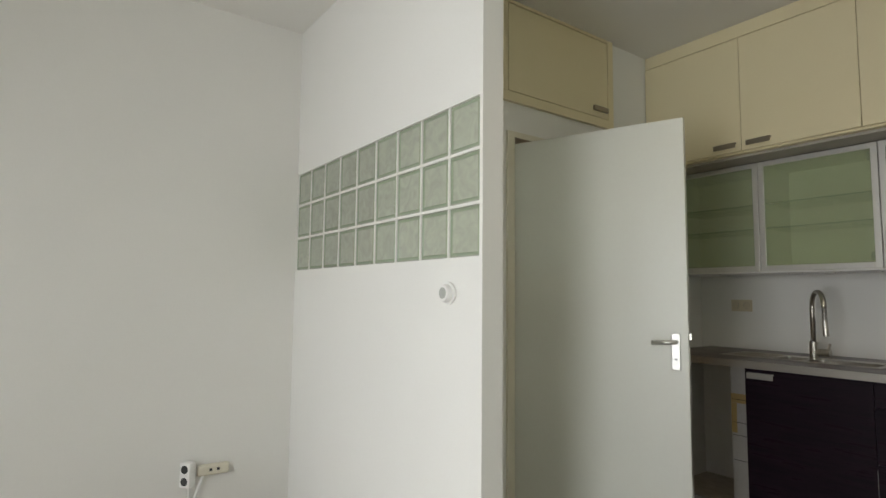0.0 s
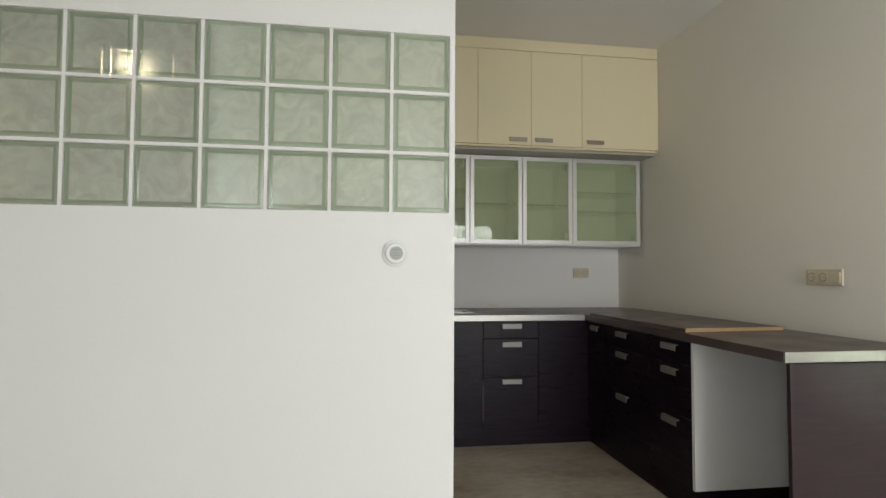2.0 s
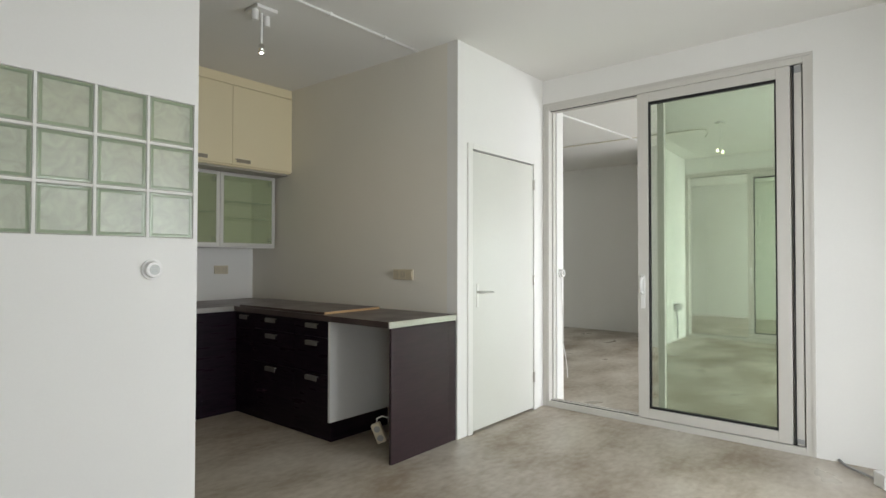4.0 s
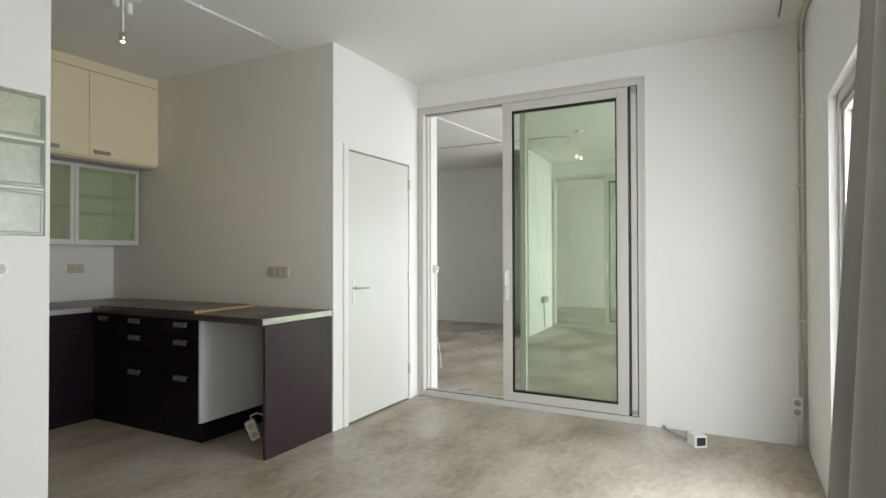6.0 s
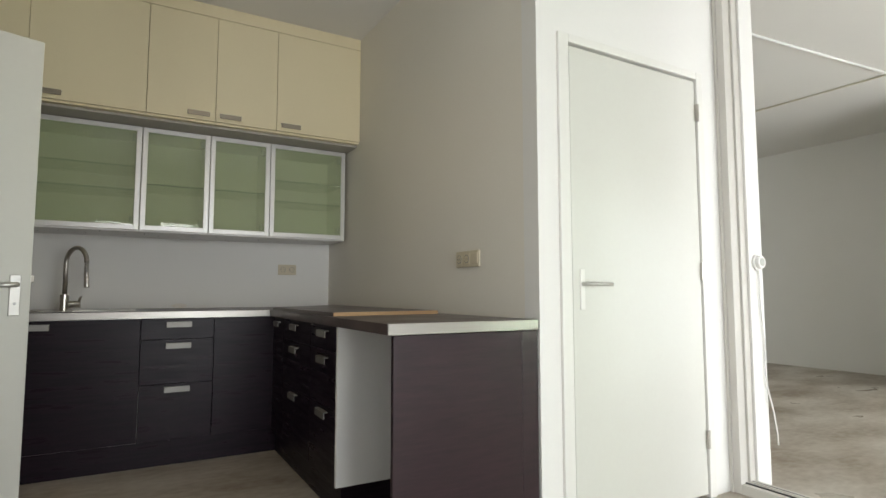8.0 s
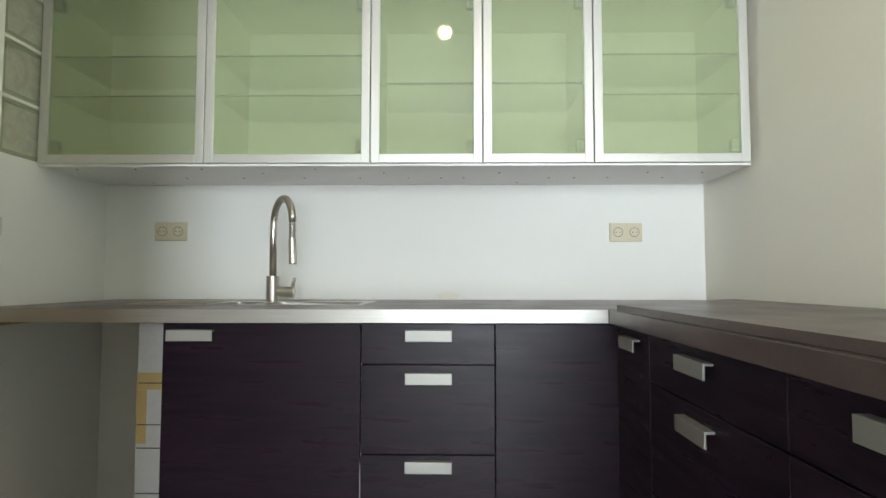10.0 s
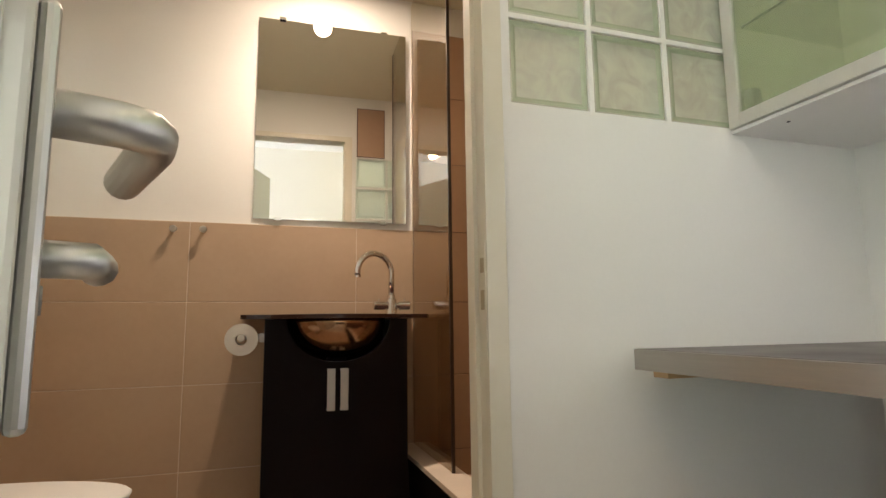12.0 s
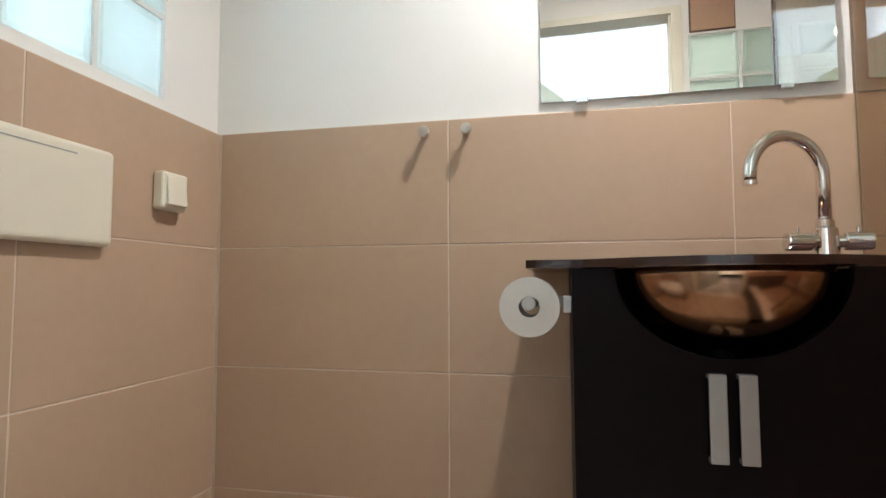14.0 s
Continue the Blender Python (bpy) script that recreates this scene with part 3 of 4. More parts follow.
part("rail_bracket", boxes((3.258, -1.928, 0.07, 3.268, -1.886, 0.10), bevel=0.002), GREY_PLASTIC, door1, "small grey bracket")
sliding_door("door_2", FX, -1.548, 0.463, 2.798, -1.5, -0.50, "far grey-beige sliding glass door standing open")

# thermostat and cable on the reveal beyond the sliding door
def thermostat(name, x, y, z, axis, label):
    t = thing(name, x, y, z, label, "thermostat")
    ax = Vector(axis)
    p = Vector((x, y, z))
    part("wall_ring", cyl(p, p + ax * 0.012, 0.044, n=40, bevel=0.003), WHITE_PLASTIC, t, smooth=False)
    part("dial", cyl(p + ax * 0.012, p + ax * 0.034, 0.036, 0.033, n=40, bevel=0.003), WHITE_PLASTIC, t)
    part("display", cyl(p + ax * 0.034, p + ax * 0.0352, 0.022, n=32), material("grey_display", (0.45, 0.46, 0.42), 0.25), t, "grey display")
    return t, p


th, p = thermostat("thermostat", -0.197, 0.0, 1.277, (0, -1, 0), "round white wall thermostat with a grey display")
part("display_line", boxes((p.x - 0.012, -0.0365, 1.286, p.x + 0.012, -0.0352, 1.290), (p.x - 0.012, -0.0365, 1.276, p.x + 0.006, -0.0352, 1.279),
                           (p.x - 0.012, -0.0365, 1.268, p.x + 0.010, -0.0352, 1.271)), GREY_PLASTIC, th)
th2, p = thermostat("thermostat", 3.445, 0.0, 1.195, (0, -1, 0), "round white thermostat with a loose cable hanging down")
part("cable", tube([(3.445, -0.012, 1.155), (3.452, -0.010, 0.95), (3.48, -0.008, 0.75), (3.47, -0.01, 0.55), (3.51, -0.02, 0.40), (3.53, -0.025, 0.28), (3.525, -0.03, 0.22)], 0.004, 6), WHITE_PLASTIC, th2, "thin white cable", True)

# ---- closet door ----
cd = thing("door_3", 2.62, 0.07, 0, "closed flush white closet door with a lever handle", "door", kind="structure")
part("door_frame", boxes((2.105, 0.055, 0, 2.165, 0.165, 2.205), (3.065, 0.055, 0, 3.118, 0.165, 2.205), (2.165, 0.055, 2.165, 3.065, 0.165, 2.205), bevel=0.004), PAINT, cd)
part("door_leaf", box(2.174, 0.064, 0.018, 3.058, 0.104, 2.152, bevel=0.003), DOOR_PAINT, cd)
# grey strips coloured as the shade in the gap round the leaf
part("shadow_gap", boxes((2.165, 0.085, 0.01, 2.174, 0.10, 2.165), (3.058, 0.085, 0.01, 3.065, 0.10, 2.165), (2.165, 0.085, 2.152, 3.065, 0.10, 2.165)), GAP, cd)
for z in (0.29, 1.14, 1.98):
    part("hinge", cyl((3.060, 0.055, z - 0.045), (3.060, 0.055, z + 0.045), 0.011, n=14), STEEL, cd, "steel hinge")
part("lever_plate", box(2.215, 0.058, 0.955, 2.242, 0.065, 1.135, bevel=0.003), PAINT, cd, "white handle plate")
part("lever", tube([(2.228, 0.06, 1.07), (2.228, 0.02, 1.07), (2.245, 0.008, 1.07), (2.36, 0.008, 1.068)], 0.009), LEVER, cd, "steel lever handle", True)

# ---- bathroom door ----
HINGE = Vector((-0.715, 0.828, 0))
LEAF = (Vector((0.120, 1.130, 0)) - HINGE)
WIDE, ANG = LEAF.length, math.degrees(math.atan2(LEAF.y, LEAF.x))
DM = Matrix.Translation(HINGE) @ Matrix.Rotation(radians(ANG), 4, "Z")   # leaf: along local x, faces the living room at local -y
bd = thing("door_4", HINGE.x, HINGE.y, 0, "open flush grey-white bathroom door with lever handles", "door", kind="structure")
leaf = part("door_leaf", turned(box(0, -0.0, 0.125, WIDE, 0.04, 2.122, bevel=0.003), DM), DOOR_PAINT, bd)
for zc in (0.35, 1.19, 1.92):
    part("hinge", turned(cyl((-0.006, -0.006, zc - 0.045), (-0.006, -0.006, zc + 0.045), 0.008, n=14), DM), STEEL, bd, "steel hinge")
for side, y, dy in ((0, 0.0, -1), (1, 0.04, 1)):
    part("lever_plate", turned(box(WIDE - 0.075, y + (dy - 1) * 0.004, 0.935, WIDE - 0.035, y + (dy + 1) * 0.004, 1.105, bevel=0.003), DM), LEVER, leaf, "satin aluminium plate")
    part("lever", turned(tube([(WIDE - 0.055, y, 1.064), (WIDE - 0.055, y + dy * 0.034, 1.064), (WIDE - 0.058, y + dy * 0.044, 1.064), (WIDE - 0.066, y + dy * 0.049, 1.064),
                               (WIDE - 0.08, y + dy * 0.051, 1.063), (WIDE - 0.152, y + dy * 0.048, 1.060)], 0.0105, 16), DM), LEVER, leaf, "satin aluminium lever", True)
    part("keyhole", turned(cyl((WIDE - 0.055, y + dy * 0.008, 0.985), (WIDE - 0.055, y + dy * 0.0095, 0.985), 0.006, n=16), DM), GREY_PLASTIC, leaf)
part("turn_knob", turned(tube([(WIDE - 0.055, 0.045, 1.002), (WIDE - 0.057, 0.066, 1.002), (WIDE - 0.07, 0.07, 1.0)], 0.008), DM), LEVER, leaf, "aluminium turn knob", True)
part("lock_plate", turned(box(WIDE - 0.001, 0.009, 0.945, WIDE + 0.0012, 0.031, 1.155, bevel=0.0004), DM), DOOR_PAINT, leaf, "painted-over lock plate")
part("latch", turned(box(WIDE, 0.013, 1.075, WIDE + 0.012, 0.027, 1.105, bevel=0.002), DM), STEEL, leaf, "steel latch bolt")
part("bolt_slot", turned(boxes((WIDE + 0.0008, 0.016, 1.005, WIDE + 0.0020, 0.024, 1.04)), DM), BRASS, leaf, "worn brass bolt slot")
part("screw", turned(cyl((WIDE + 0.0008, 0.02, 0.964), (WIDE + 0.0020, 0.02, 0.964), 0.0028, n=12), DM), STEEL, leaf)
J0, J1 = 0.826, 1.668   # jambs' inner faces
part("door_frame", pierced((J0 - 0.052, J1 + 0.044), (BF, 2.192), [(J0, BF - 0.01, J1, 2.16)], -0.815, -0.708, "yzx"), OLD_PAINT, bd, "yellowed painted frame")
part("door_stop", boxes((-0.795, J1 - 0.009, BF, -0.755, J1, 2.16), (-0.795, J0, BF, -0.755, J0 + 0.012, 2.16)), OLD_PAINT, bd)
part("strike_plate", boxes((-0.745, J1 - 0.0025, 0.90, -0.712, J1 - 0.0005, 1.14)), OLD_PAINT, bd)
part("strike_hole", boxes((-0.736, J1 - 0.004, 1.075, -0.718, J1 - 0.0024, 1.105)), BRASS, bd, "brass hole of the strike plate")
part("strike_hole", boxes((-0.736, J1 - 0.004, 1.00, -0.718, J1 - 0.0024, 1.04)), BRASS, bd, "brass hole of the strike plate")

# cupboard above the bathroom door
cb = thing("cupboard", -0.722, 1.2, 2.36, "cream wall cupboard above the bathroom door", "cupboard")
part("cupboard_frame", boxes((-0.722, 0.60, 2.36, -0.697, 1.70, 2.415), (-0.722, 0.60, 2.935, -0.697, 1.70, 2.953), (-0.722, 1.648, 2.415, -0.697, 1.70, 2.935), (-0.722, 0.60, 2.415, -0.697, 0.765, 2.935), bevel=0.002), CREAM, cb)
cdoor = part("door", box(-0.722, 0.772, 2.42, -0.700, 1.642, 2.93, bevel=0.002), CREAM, cb)
part("handle", box(-0.700, 1.497, 2.456, -0.684, 1.635, 2.488, bevel=0.003), UPPER_HANDLE, cdoor, "flat metal handle")

# ---- kitchen: wall cabinets ----


def bar_handle(parent, x0, x1, y, z, h=0.031, along="x", mat=None):
    """Flat bent metal bar on a front."""
    if along == "x":
        b = boxes((x0, y - 0.022, z - h / 2, x1, y - 0.017, z + h / 2), (x0, y - 0.018, z + h / 2 - 0.006, x1, y, z + h / 2), bevel=0.0015)
    else:
        b = boxes((y - 0.022, x0, z - h / 2, y - 0.017, x1, z + h / 2), (y - 0.018, x0, z + h / 2 - 0.006, y, x1, z + h / 2), bevel=0.0015)
    return part("handle", b, mat or HANDLE, parent, "flat satin metal handle")


UX = (-0.720, -0.072, 0.535, 0.94, 1.337, 1.954)
UH = ((-0.235, -0.10), (-0.038, 0.097), (0.769, 0.904), (0.966, 1.10), (1.367, 1.502))
for a, b, hd in zip(UX, UX[1:], UH):
    u = thing("upper_cabinet", (a + b) / 2, 2.4, 2.145, "cream wall cabinet with a flat metal handle", "cabinet", "cream wall cabinets under the ceiling")
    part("body", boxes((a + 0.001, 2.11, 2.145, b - 0.001, KY - 0.002, 2.868)), CREAM, u)
    d = part("door", box(a + 0.0015, 2.088, 2.158, b - 0.0015, 2.109, 2.862, bevel=0.0015), CREAM, u)
    bar_handle(d, hd[0], hd[1], 2.088, 2.195, mat=UPPER_HANDLE)
solo("cornice", box(-0.720, 2.094, 2.869, 1.955, KY - 0.002, 2.953, bevel=0.002), CREAM, "cream filler strip between cabinets and ceiling", "trim", kind="structure")
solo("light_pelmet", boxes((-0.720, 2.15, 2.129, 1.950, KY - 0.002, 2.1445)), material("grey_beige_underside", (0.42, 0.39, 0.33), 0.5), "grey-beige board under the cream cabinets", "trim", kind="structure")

GX = (-0.720, -0.094, 0.527, 0.945, 1.355, 1.928)
CAB_IN = material("cabinet_interior", (0.79, 0.81, 0.66), 0.6, second=(0.75, 0.77, 0.62), scale=2, fine=50)
SHELF_CLEAR = clear_glass("shelf_glass", (0.93, 0.96, 0.92))
SHELF_GLASS = material("glass_shelf_edge", (0.04, 0.09, 0.05), 0.2)
for k, (a, b) in enumerate(zip(GX, GX[1:])):
    g = thing("glass_cabinet", (a + b) / 2, 2.5, 1.437, "aluminium-framed wall cabinet with a green frosted glass door", "cabinet", "glass-fronted wall cabinets")
    z0, z1, yf = 1.437, 2.126, 2.345
    part("body", boxes((a + 0.001, yf + 0.005, z0, a + 0.014, KY - 0.002, z1), (b - 0.014, yf + 0.005, z0, b - 0.001, KY - 0.002, z1),
                       (a + 0.014, yf + 0.005, z0, b - 0.014, KY - 0.002, z0 + 0.016), (a + 0.014, yf + 0.005, z1 - 0.016, b - 0.014, KY - 0.002, z1),
                       (a + 0.014, KY - 0.02, z0 + 0.016, b - 0.014, KY - 0.002, z1 - 0.016)), CAB_IN, g)
    for zs in ((1.705, 1.86) if k in (0, 1, 4) else (1.748,)):
        thick = 0.006 if k in (0, 1, 4) else 0.009
        board = part("shelf", box(a + 0.016, yf + 0.033, zs, b - 0.016, KY - 0.022, zs + thick), SHELF_CLEAR, g, "clear glass shelf")
        part("shelf_edge", box(a + 0.016, yf + 0.03, zs, b - 0.016, yf + 0.0329, zs + thick), SHELF_GLASS, board, "dark green ground edge")
    f = 0.034
    d = part("door_frame", boxes((a + 0.002, yf - 0.02, z0 + 0.001, a + f, yf, z1 - 0.003), (b - f, yf - 0.02, z0 + 0.001, b - 0.002, yf, z1 - 0.003),
                                 (a + f, yf - 0.02, z0 + 0.001, b - f, yf, z0 + f), (a + f, yf - 0.02, z1 - f, b - f, yf, z1 - 0.003), bevel=0.002), ALU, g, "aluminium door frame")
    part("pane", box(a + f - 0.003, yf - 0.013, z0 + f - 0.003, b - f + 0.003, yf - 0.008, z1 - f + 0.003), CABINET_PANE, d, "green frosted glass")
    hx = a + f + 0.012 if k == 0 else b - f - 0.012
    for zh in (z0 + 0.07, z1 - 0.07):
        part("hinge", box(hx - 0.014, yf + 0.001, zh - 0.022, hx + 0.014, yf + 0.03, zh + 0.022, bevel=0.004), GREY_PLASTIC, d, "grey hinge")
UNDER = thing("cabinet_underside", 0.6, 2.5, 1.43, "pale grey board under the glass cabinets with small fixing holes", "panel")
part("board", box(-0.720, 2.335, 1.428, 1.930, KY - 0.002, 1.4365), WHITE_BOARD, UNDER)
random.seed(4)
for k in range(22):
    x, y = -0.6 + 0.115 * k + random.uniform(-0.02, 0.02), random.choice((2.39, 2.47, 2.58, 2.69))
    part("fixing_hole", cyl((x, y, 1.4265), (x, y, 1.4285), 0.004, n=8), DARK, UNDER)

# ---- kitchen: base cabinets ----
def plinth(name, *bx):
    return solo(name, boxes(*bx), WENGE, "dark wenge plinth under the base cabinets", "plinth", kind="structure")


plinth("plinth", (-0.045, 2.02, 0.0, 1.36, 2.04, 0.15), (1.36, 0.735, 0.0, 1.38, 2.04, 0.15), (1.38, 0.735, 0.0, 1.93, 0.755, 0.145))


def base_unit(x0, x1, fronts, handles, label, extra=None):
    u = thing("base_cabinet", (x0 + x1) / 2, 2.3, 0.15, label, "cabinet", "dark base cabinets")
    part("body", boxes((x0 + 0.001, 2.006, 0.15, x1 - 0.001, 2.70, 0.876)), WHITE_BOARD if x0 < 0 else WENGE, u, "white carcass" if x0 < 0 else "")
    for k, (z0, z1) in enumerate(fronts):
        fr = part("drawer_front" if len(fronts) > 1 else "door", box(x0 + 0.0015, 1.985, z0, x1 - 0.0015, 2.005, z1, bevel=0.0015), WENGE, u)
        if k < len(handles):
            bar_handle(fr, handles[k][0], handles[k][1], 1.985, handles[k][2], 0.034)
    return u


D3 = ((0.753, 0.873), (0.486, 0.749), (0.155, 0.482))
base_unit(-0.05, 0.555, ((0.155, 0.873),), ((-0.03, 0.11, 0.838),), "dark wenge sink cabinet door with a wavy grain")
base_unit(0.555, 0.96, D3, ((0.69, 0.83, 0.838), (0.69, 0.83, 0.711), (0.69, 0.83, 0.452)), "dark wenge cabinet of three drawers")
base_unit(0.96, 1.345, ((0.155, 0.873),), (), "plain dark wenge corner cabinet")
solo("edge_strip", box(0.554, 1.9835, 0.19, 0.556, 1.9847, 0.46), GREY_PLASTIC, "thin grey strip at the drawer's edge", "trim")


def side_unit(y0, y1, fronts, handles, label):
    u = thing("base_cabinet", 1.65, (y0 + y1) / 2, 0.15, label, "cabinet", "dark base cabinets")
    part("body", boxes((1.347, y0 + 0.001, 0.15, 1.94, y1 - 0.001, 0.876)), WENGE, u)
    for k, (z0, z1) in enumerate(fronts):
        fr = part("drawer_front" if len(fronts) > 1 else "door", box(1.326, y0 + 0.0015, z0, 1.346, y1 - 0.0015, z1, bevel=0.0015), WENGE, u)
        if k < len(handles):
            bar_handle(fr, handles[k][0], handles[k][1], 1.326, handles[k][2], 0.034, "y")
    return u


side_unit(1.715, 1.984, ((0.155, 0.873),), ((1.78, 1.90, 0.832),), "narrow dark wenge corner cabinet with one handle")
side_unit(1.14, 1.715, D3, ((1.37, 1.51, 0.832), (1.37, 1.51, 0.704), (1.37, 1.51, 0.442)), "dark wenge cabinet of three drawers")
su = side_unit(0.731, 1.14, D3, ((0.838, 0.978, 0.832), (0.838, 0.978, 0.704), (0.838, 0.978, 0.447)), "dark wenge cabinet of three drawers with a white side")
part("side_panel", box(1.326, 0.708, 0.148, 1.94, 0.730, 0.876, bevel=0.001), WHITE_BOARD, su, "white melamine side facing the knee space")
pp = thing("end_panel", 1.64, 0.085, 0, "dark wenge end panel under the peninsula worktop", "panel")
part("board", box(1.318, 0.078, 0.0, 1.90, 0.098, 0.873, bevel=0.0015), WENGE_PANEL, pp)
part("filler_strip", box(1.903, 0.08, 0.0, 1.985, 0.098, 0.873, bevel=0.0015), WENGE_PANEL, pp)

# worktop with its sink cut-out
SX0, SX1, SY2, SY3 = -0.30, 0.53, 2.19, 2.51
wt = thing("worktop", 0.6, 2.3, 0.876, "brown stone-look worktop with pale steel front edges", "worktop")
WL = -0.652
part("slab", pierced((WL, 1.305), (1.972, KY - 0.002), [(-0.03, SY2 + 0.02, 0.50, SY3 - 0.095)], 0.877, 0.918, "xyz"), COUNTER, wt)
part("slab", prism([(1.3055, 0.086), (1.986, 0.086), (1.945, KY - 0.002), (1.3055, KY - 0.002)], 0.877, 0.918), COUNTER, wt)
part("edge_strip", box(WL, 1.962, 0.877, 1.295, 1.9715, 0.9175, bevel=0.001), EDGE, wt, "pale brushed steel edge")
part("edge_strip", box(1.296, 0.075, 0.8765, 1.986, 0.0855, 0.9175, bevel=0.001), EDGE, wt, "pale brushed steel edge")
part("edge_strip", box(1.296, 0.0857, 0.877, 1.305, 1.9618, 0.9178, bevel=0.001), COUNTER, wt, "dark long edge")
solo("wall_batten", box(-0.7215, 2.06, 0.852, -0.675, 2.42, 0.876, bevel=0.002), WOOD, "short raw wooden batten under the worktop's end", "batten")

sk = thing("kitchen_sink", 0.1, 2.35, 0.918, "stainless steel inset sink with two bowls and a grooved drainer", "sink")
rim = pierced((SX0, SX1), (SY2, SY3), [(0.0, SY2 + 0.03, 0.14, SY3 - 0.105), (0.17, SY2 + 0.03, 0.50, SY3 - 0.105)], 0.9185, 0.921, "xyz")
part("rim", rim, STEEL, sk)
for k in range(6):
    y = SY2 + 0.05 + 0.044 * k
    part("drainer_rib", box(SX0 + 0.03, y, 0.921, -0.03, y + 0.012, 0.925, bevel=0.002), STEEL, sk)
for x0, x1, dep in ((0.0, 0.14, 0.09), (0.17, 0.50, 0.15)):
    b = box(x0, SY2 + 0.03, 0.921 - dep, x1, SY3 - 0.105, 0.921, bevel=0.0)
    top = [f for f in b.faces if f.calc_center_median().z > 0.92]
    bmesh.ops.delete(b, geom=top, context="FACES")
    bmesh.ops.bevel(b, geom=[e for e in b.edges if not e.is_boundary], offset=0.03, segments=3, affect="EDGES", profile=0.5)
    part("bowl", b, STEEL, sk, smooth=True)
    part("drain", cyl(((x0 + x1) / 2, 2.31, 0.921 - dep), ((x0 + x1) / 2, 2.31, 0.925 - dep), 0.035, n=24), CHROME, sk)

kt = thing("kitchen_tap", 0.136, 2.442, 0.918, "tall brushed steel kitchen tap with a pull-out spring spray", "tap")
TX, TY = 0.136, 2.442
dirx, diry = 0.61, -0.79
part("base", cyl((TX, TY, 0.918), (TX, TY, 1.02), 0.0235, n=24, bevel=0.002), STEEL, kt, smooth=False)
part("valve", cyl((TX + 0.02, TY, 0.958), (TX + 0.085, TY, 0.958), 0.021, n=20, bevel=0.002), STEEL, kt)
part("lever", tube([(TX + 0.075, TY, 0.965), (TX + 0.082, TY - 0.01, 0.995), (TX + 0.09, TY - 0.015, 1.01)], 0.007), STEEL, kt, smooth=True)
R = 0.096
arch = [(TX, TY, 1.02), (TX, TY, 1.20)] + [(TX + dirx * (R - R * math.cos(a)), TY + diry * (R - R * math.cos(a)), 1.215 + R * math.sin(a)) for a in [math.pi * k / 14 for k in range(15)]]
part("spout", tube(arch, 0.0135, 14), STEEL, kt, smooth=True)
hx, hy = TX + dirx * 2 * R, TY + diry * 2 * R
part("hose", tube([(hx, hy, 1.215), (hx, hy, 1.15)], 0.0095), GREY_PLASTIC, kt)
spring = [(hx + 0.0115 * math.cos(a), hy + 0.0115 * math.sin(a), 1.210 - 0.060 * a / (2 * math.pi * 9)) for a in [2 * math.pi * 9 * k / 108 for k in range(109)]]
part("spring", tube(spring, 0.002, 6), STEEL, kt, smooth=True)
part("spray_head", cyl((hx, hy, 1.155), (hx + 0.006, hy - 0.004, 1.062), 0.0135, 0.0155, n=20, bevel=0.002), STEEL, kt)

# loose board on the worktop
lb = thing("loose_board", 1.6, 1.4, 0.918, "loose dark laminated board with a raw wooden edge", "board")
part("board", prism([(1.325, 0.775), (1.915, 0.820), (1.86, 2.35), (1.29, 1.86)], 0.919, 0.937), COUNTER, lb)
part("raw_edge", prism([(1.325, 0.771), (1.915, 0.816), (1.915, 0.8195), (1.325, 0.7745)], 0.919, 0.937), WOOD, lb, "raw wooden edge")


# ---- sockets ----
def socket(name, x, y, z, face, gangs, label, mat=None, plain_last=False):
    """A flush wall socket plate of square gangs; x, y, z is the plate's corner low and at its start; face: 'y' towards -y, 'x' towards -x."""
    s = thing(name, x, y, z, label, "socket", "wall sockets")
    mat = mat or SOCKET
    w, h = 0.0715, 0.082
    flip = Matrix.Translation((x, y, z)) @ (Matrix.Identity(4) if face == "y" else Matrix.Rotation(radians(-90), 4, "Z"))
    part("plate", turned(box(0, -0.012, 0, w * gangs, -0.001, h, bevel=0.003), flip), mat, s)
    for g in range(gangs):
        cx, cz = w * (g + 0.5), h / 2
        if plain_last and g == gangs - 1:
            part("rocker", turned(box(cx - 0.027, -0.017, cz - 0.027, cx + 0.027, -0.012, cz + 0.027, bevel=0.002), flip), mat, s)
            continue
        part("frame", turned(box(cx - 0.029, -0.0155, cz - 0.029, cx + 0.029, -0.012, cz + 0.029, bevel=0.001), flip), mat, s)
        # no recess: a darker disc whose rim reads as the well's shade
        part("socket_well", turned(cyl((cx, -0.0155, cz), (cx, -0.0165, cz), 0.0215, n=24), flip), GAP if mat is SOCKET else DARK, s, "dark disc coloured as the socket well's shade")
        part("socket_face", turned(cyl((cx, -0.0165, cz), (cx, -0.0172, cz), 0.0185, n=24), flip), mat, s)
        part("pin_hole", turned(boxes((cx - 0.011, -0.0178, cz - 0.002, cx - 0.007, -0.0172, cz + 0.002), (cx + 0.007, -0.0178, cz - 0.002, cx + 0.011, -0.0172, cz + 0.002)), flip), DARK, s)
    return s


socket("wall_socket", -0.494, KY, 1.178, "y", 2, "double ivory wall socket beside the kitchen tap")
socket("wall_socket", 1.525, KY, 1.174, "y", 2, "double ivory wall socket above the worktop")
socket("wall_socket", 1.978, 0.712, 1.160, "x", 3, "triple ivory wall socket and switch on the kitchen wall", plain_last=True)

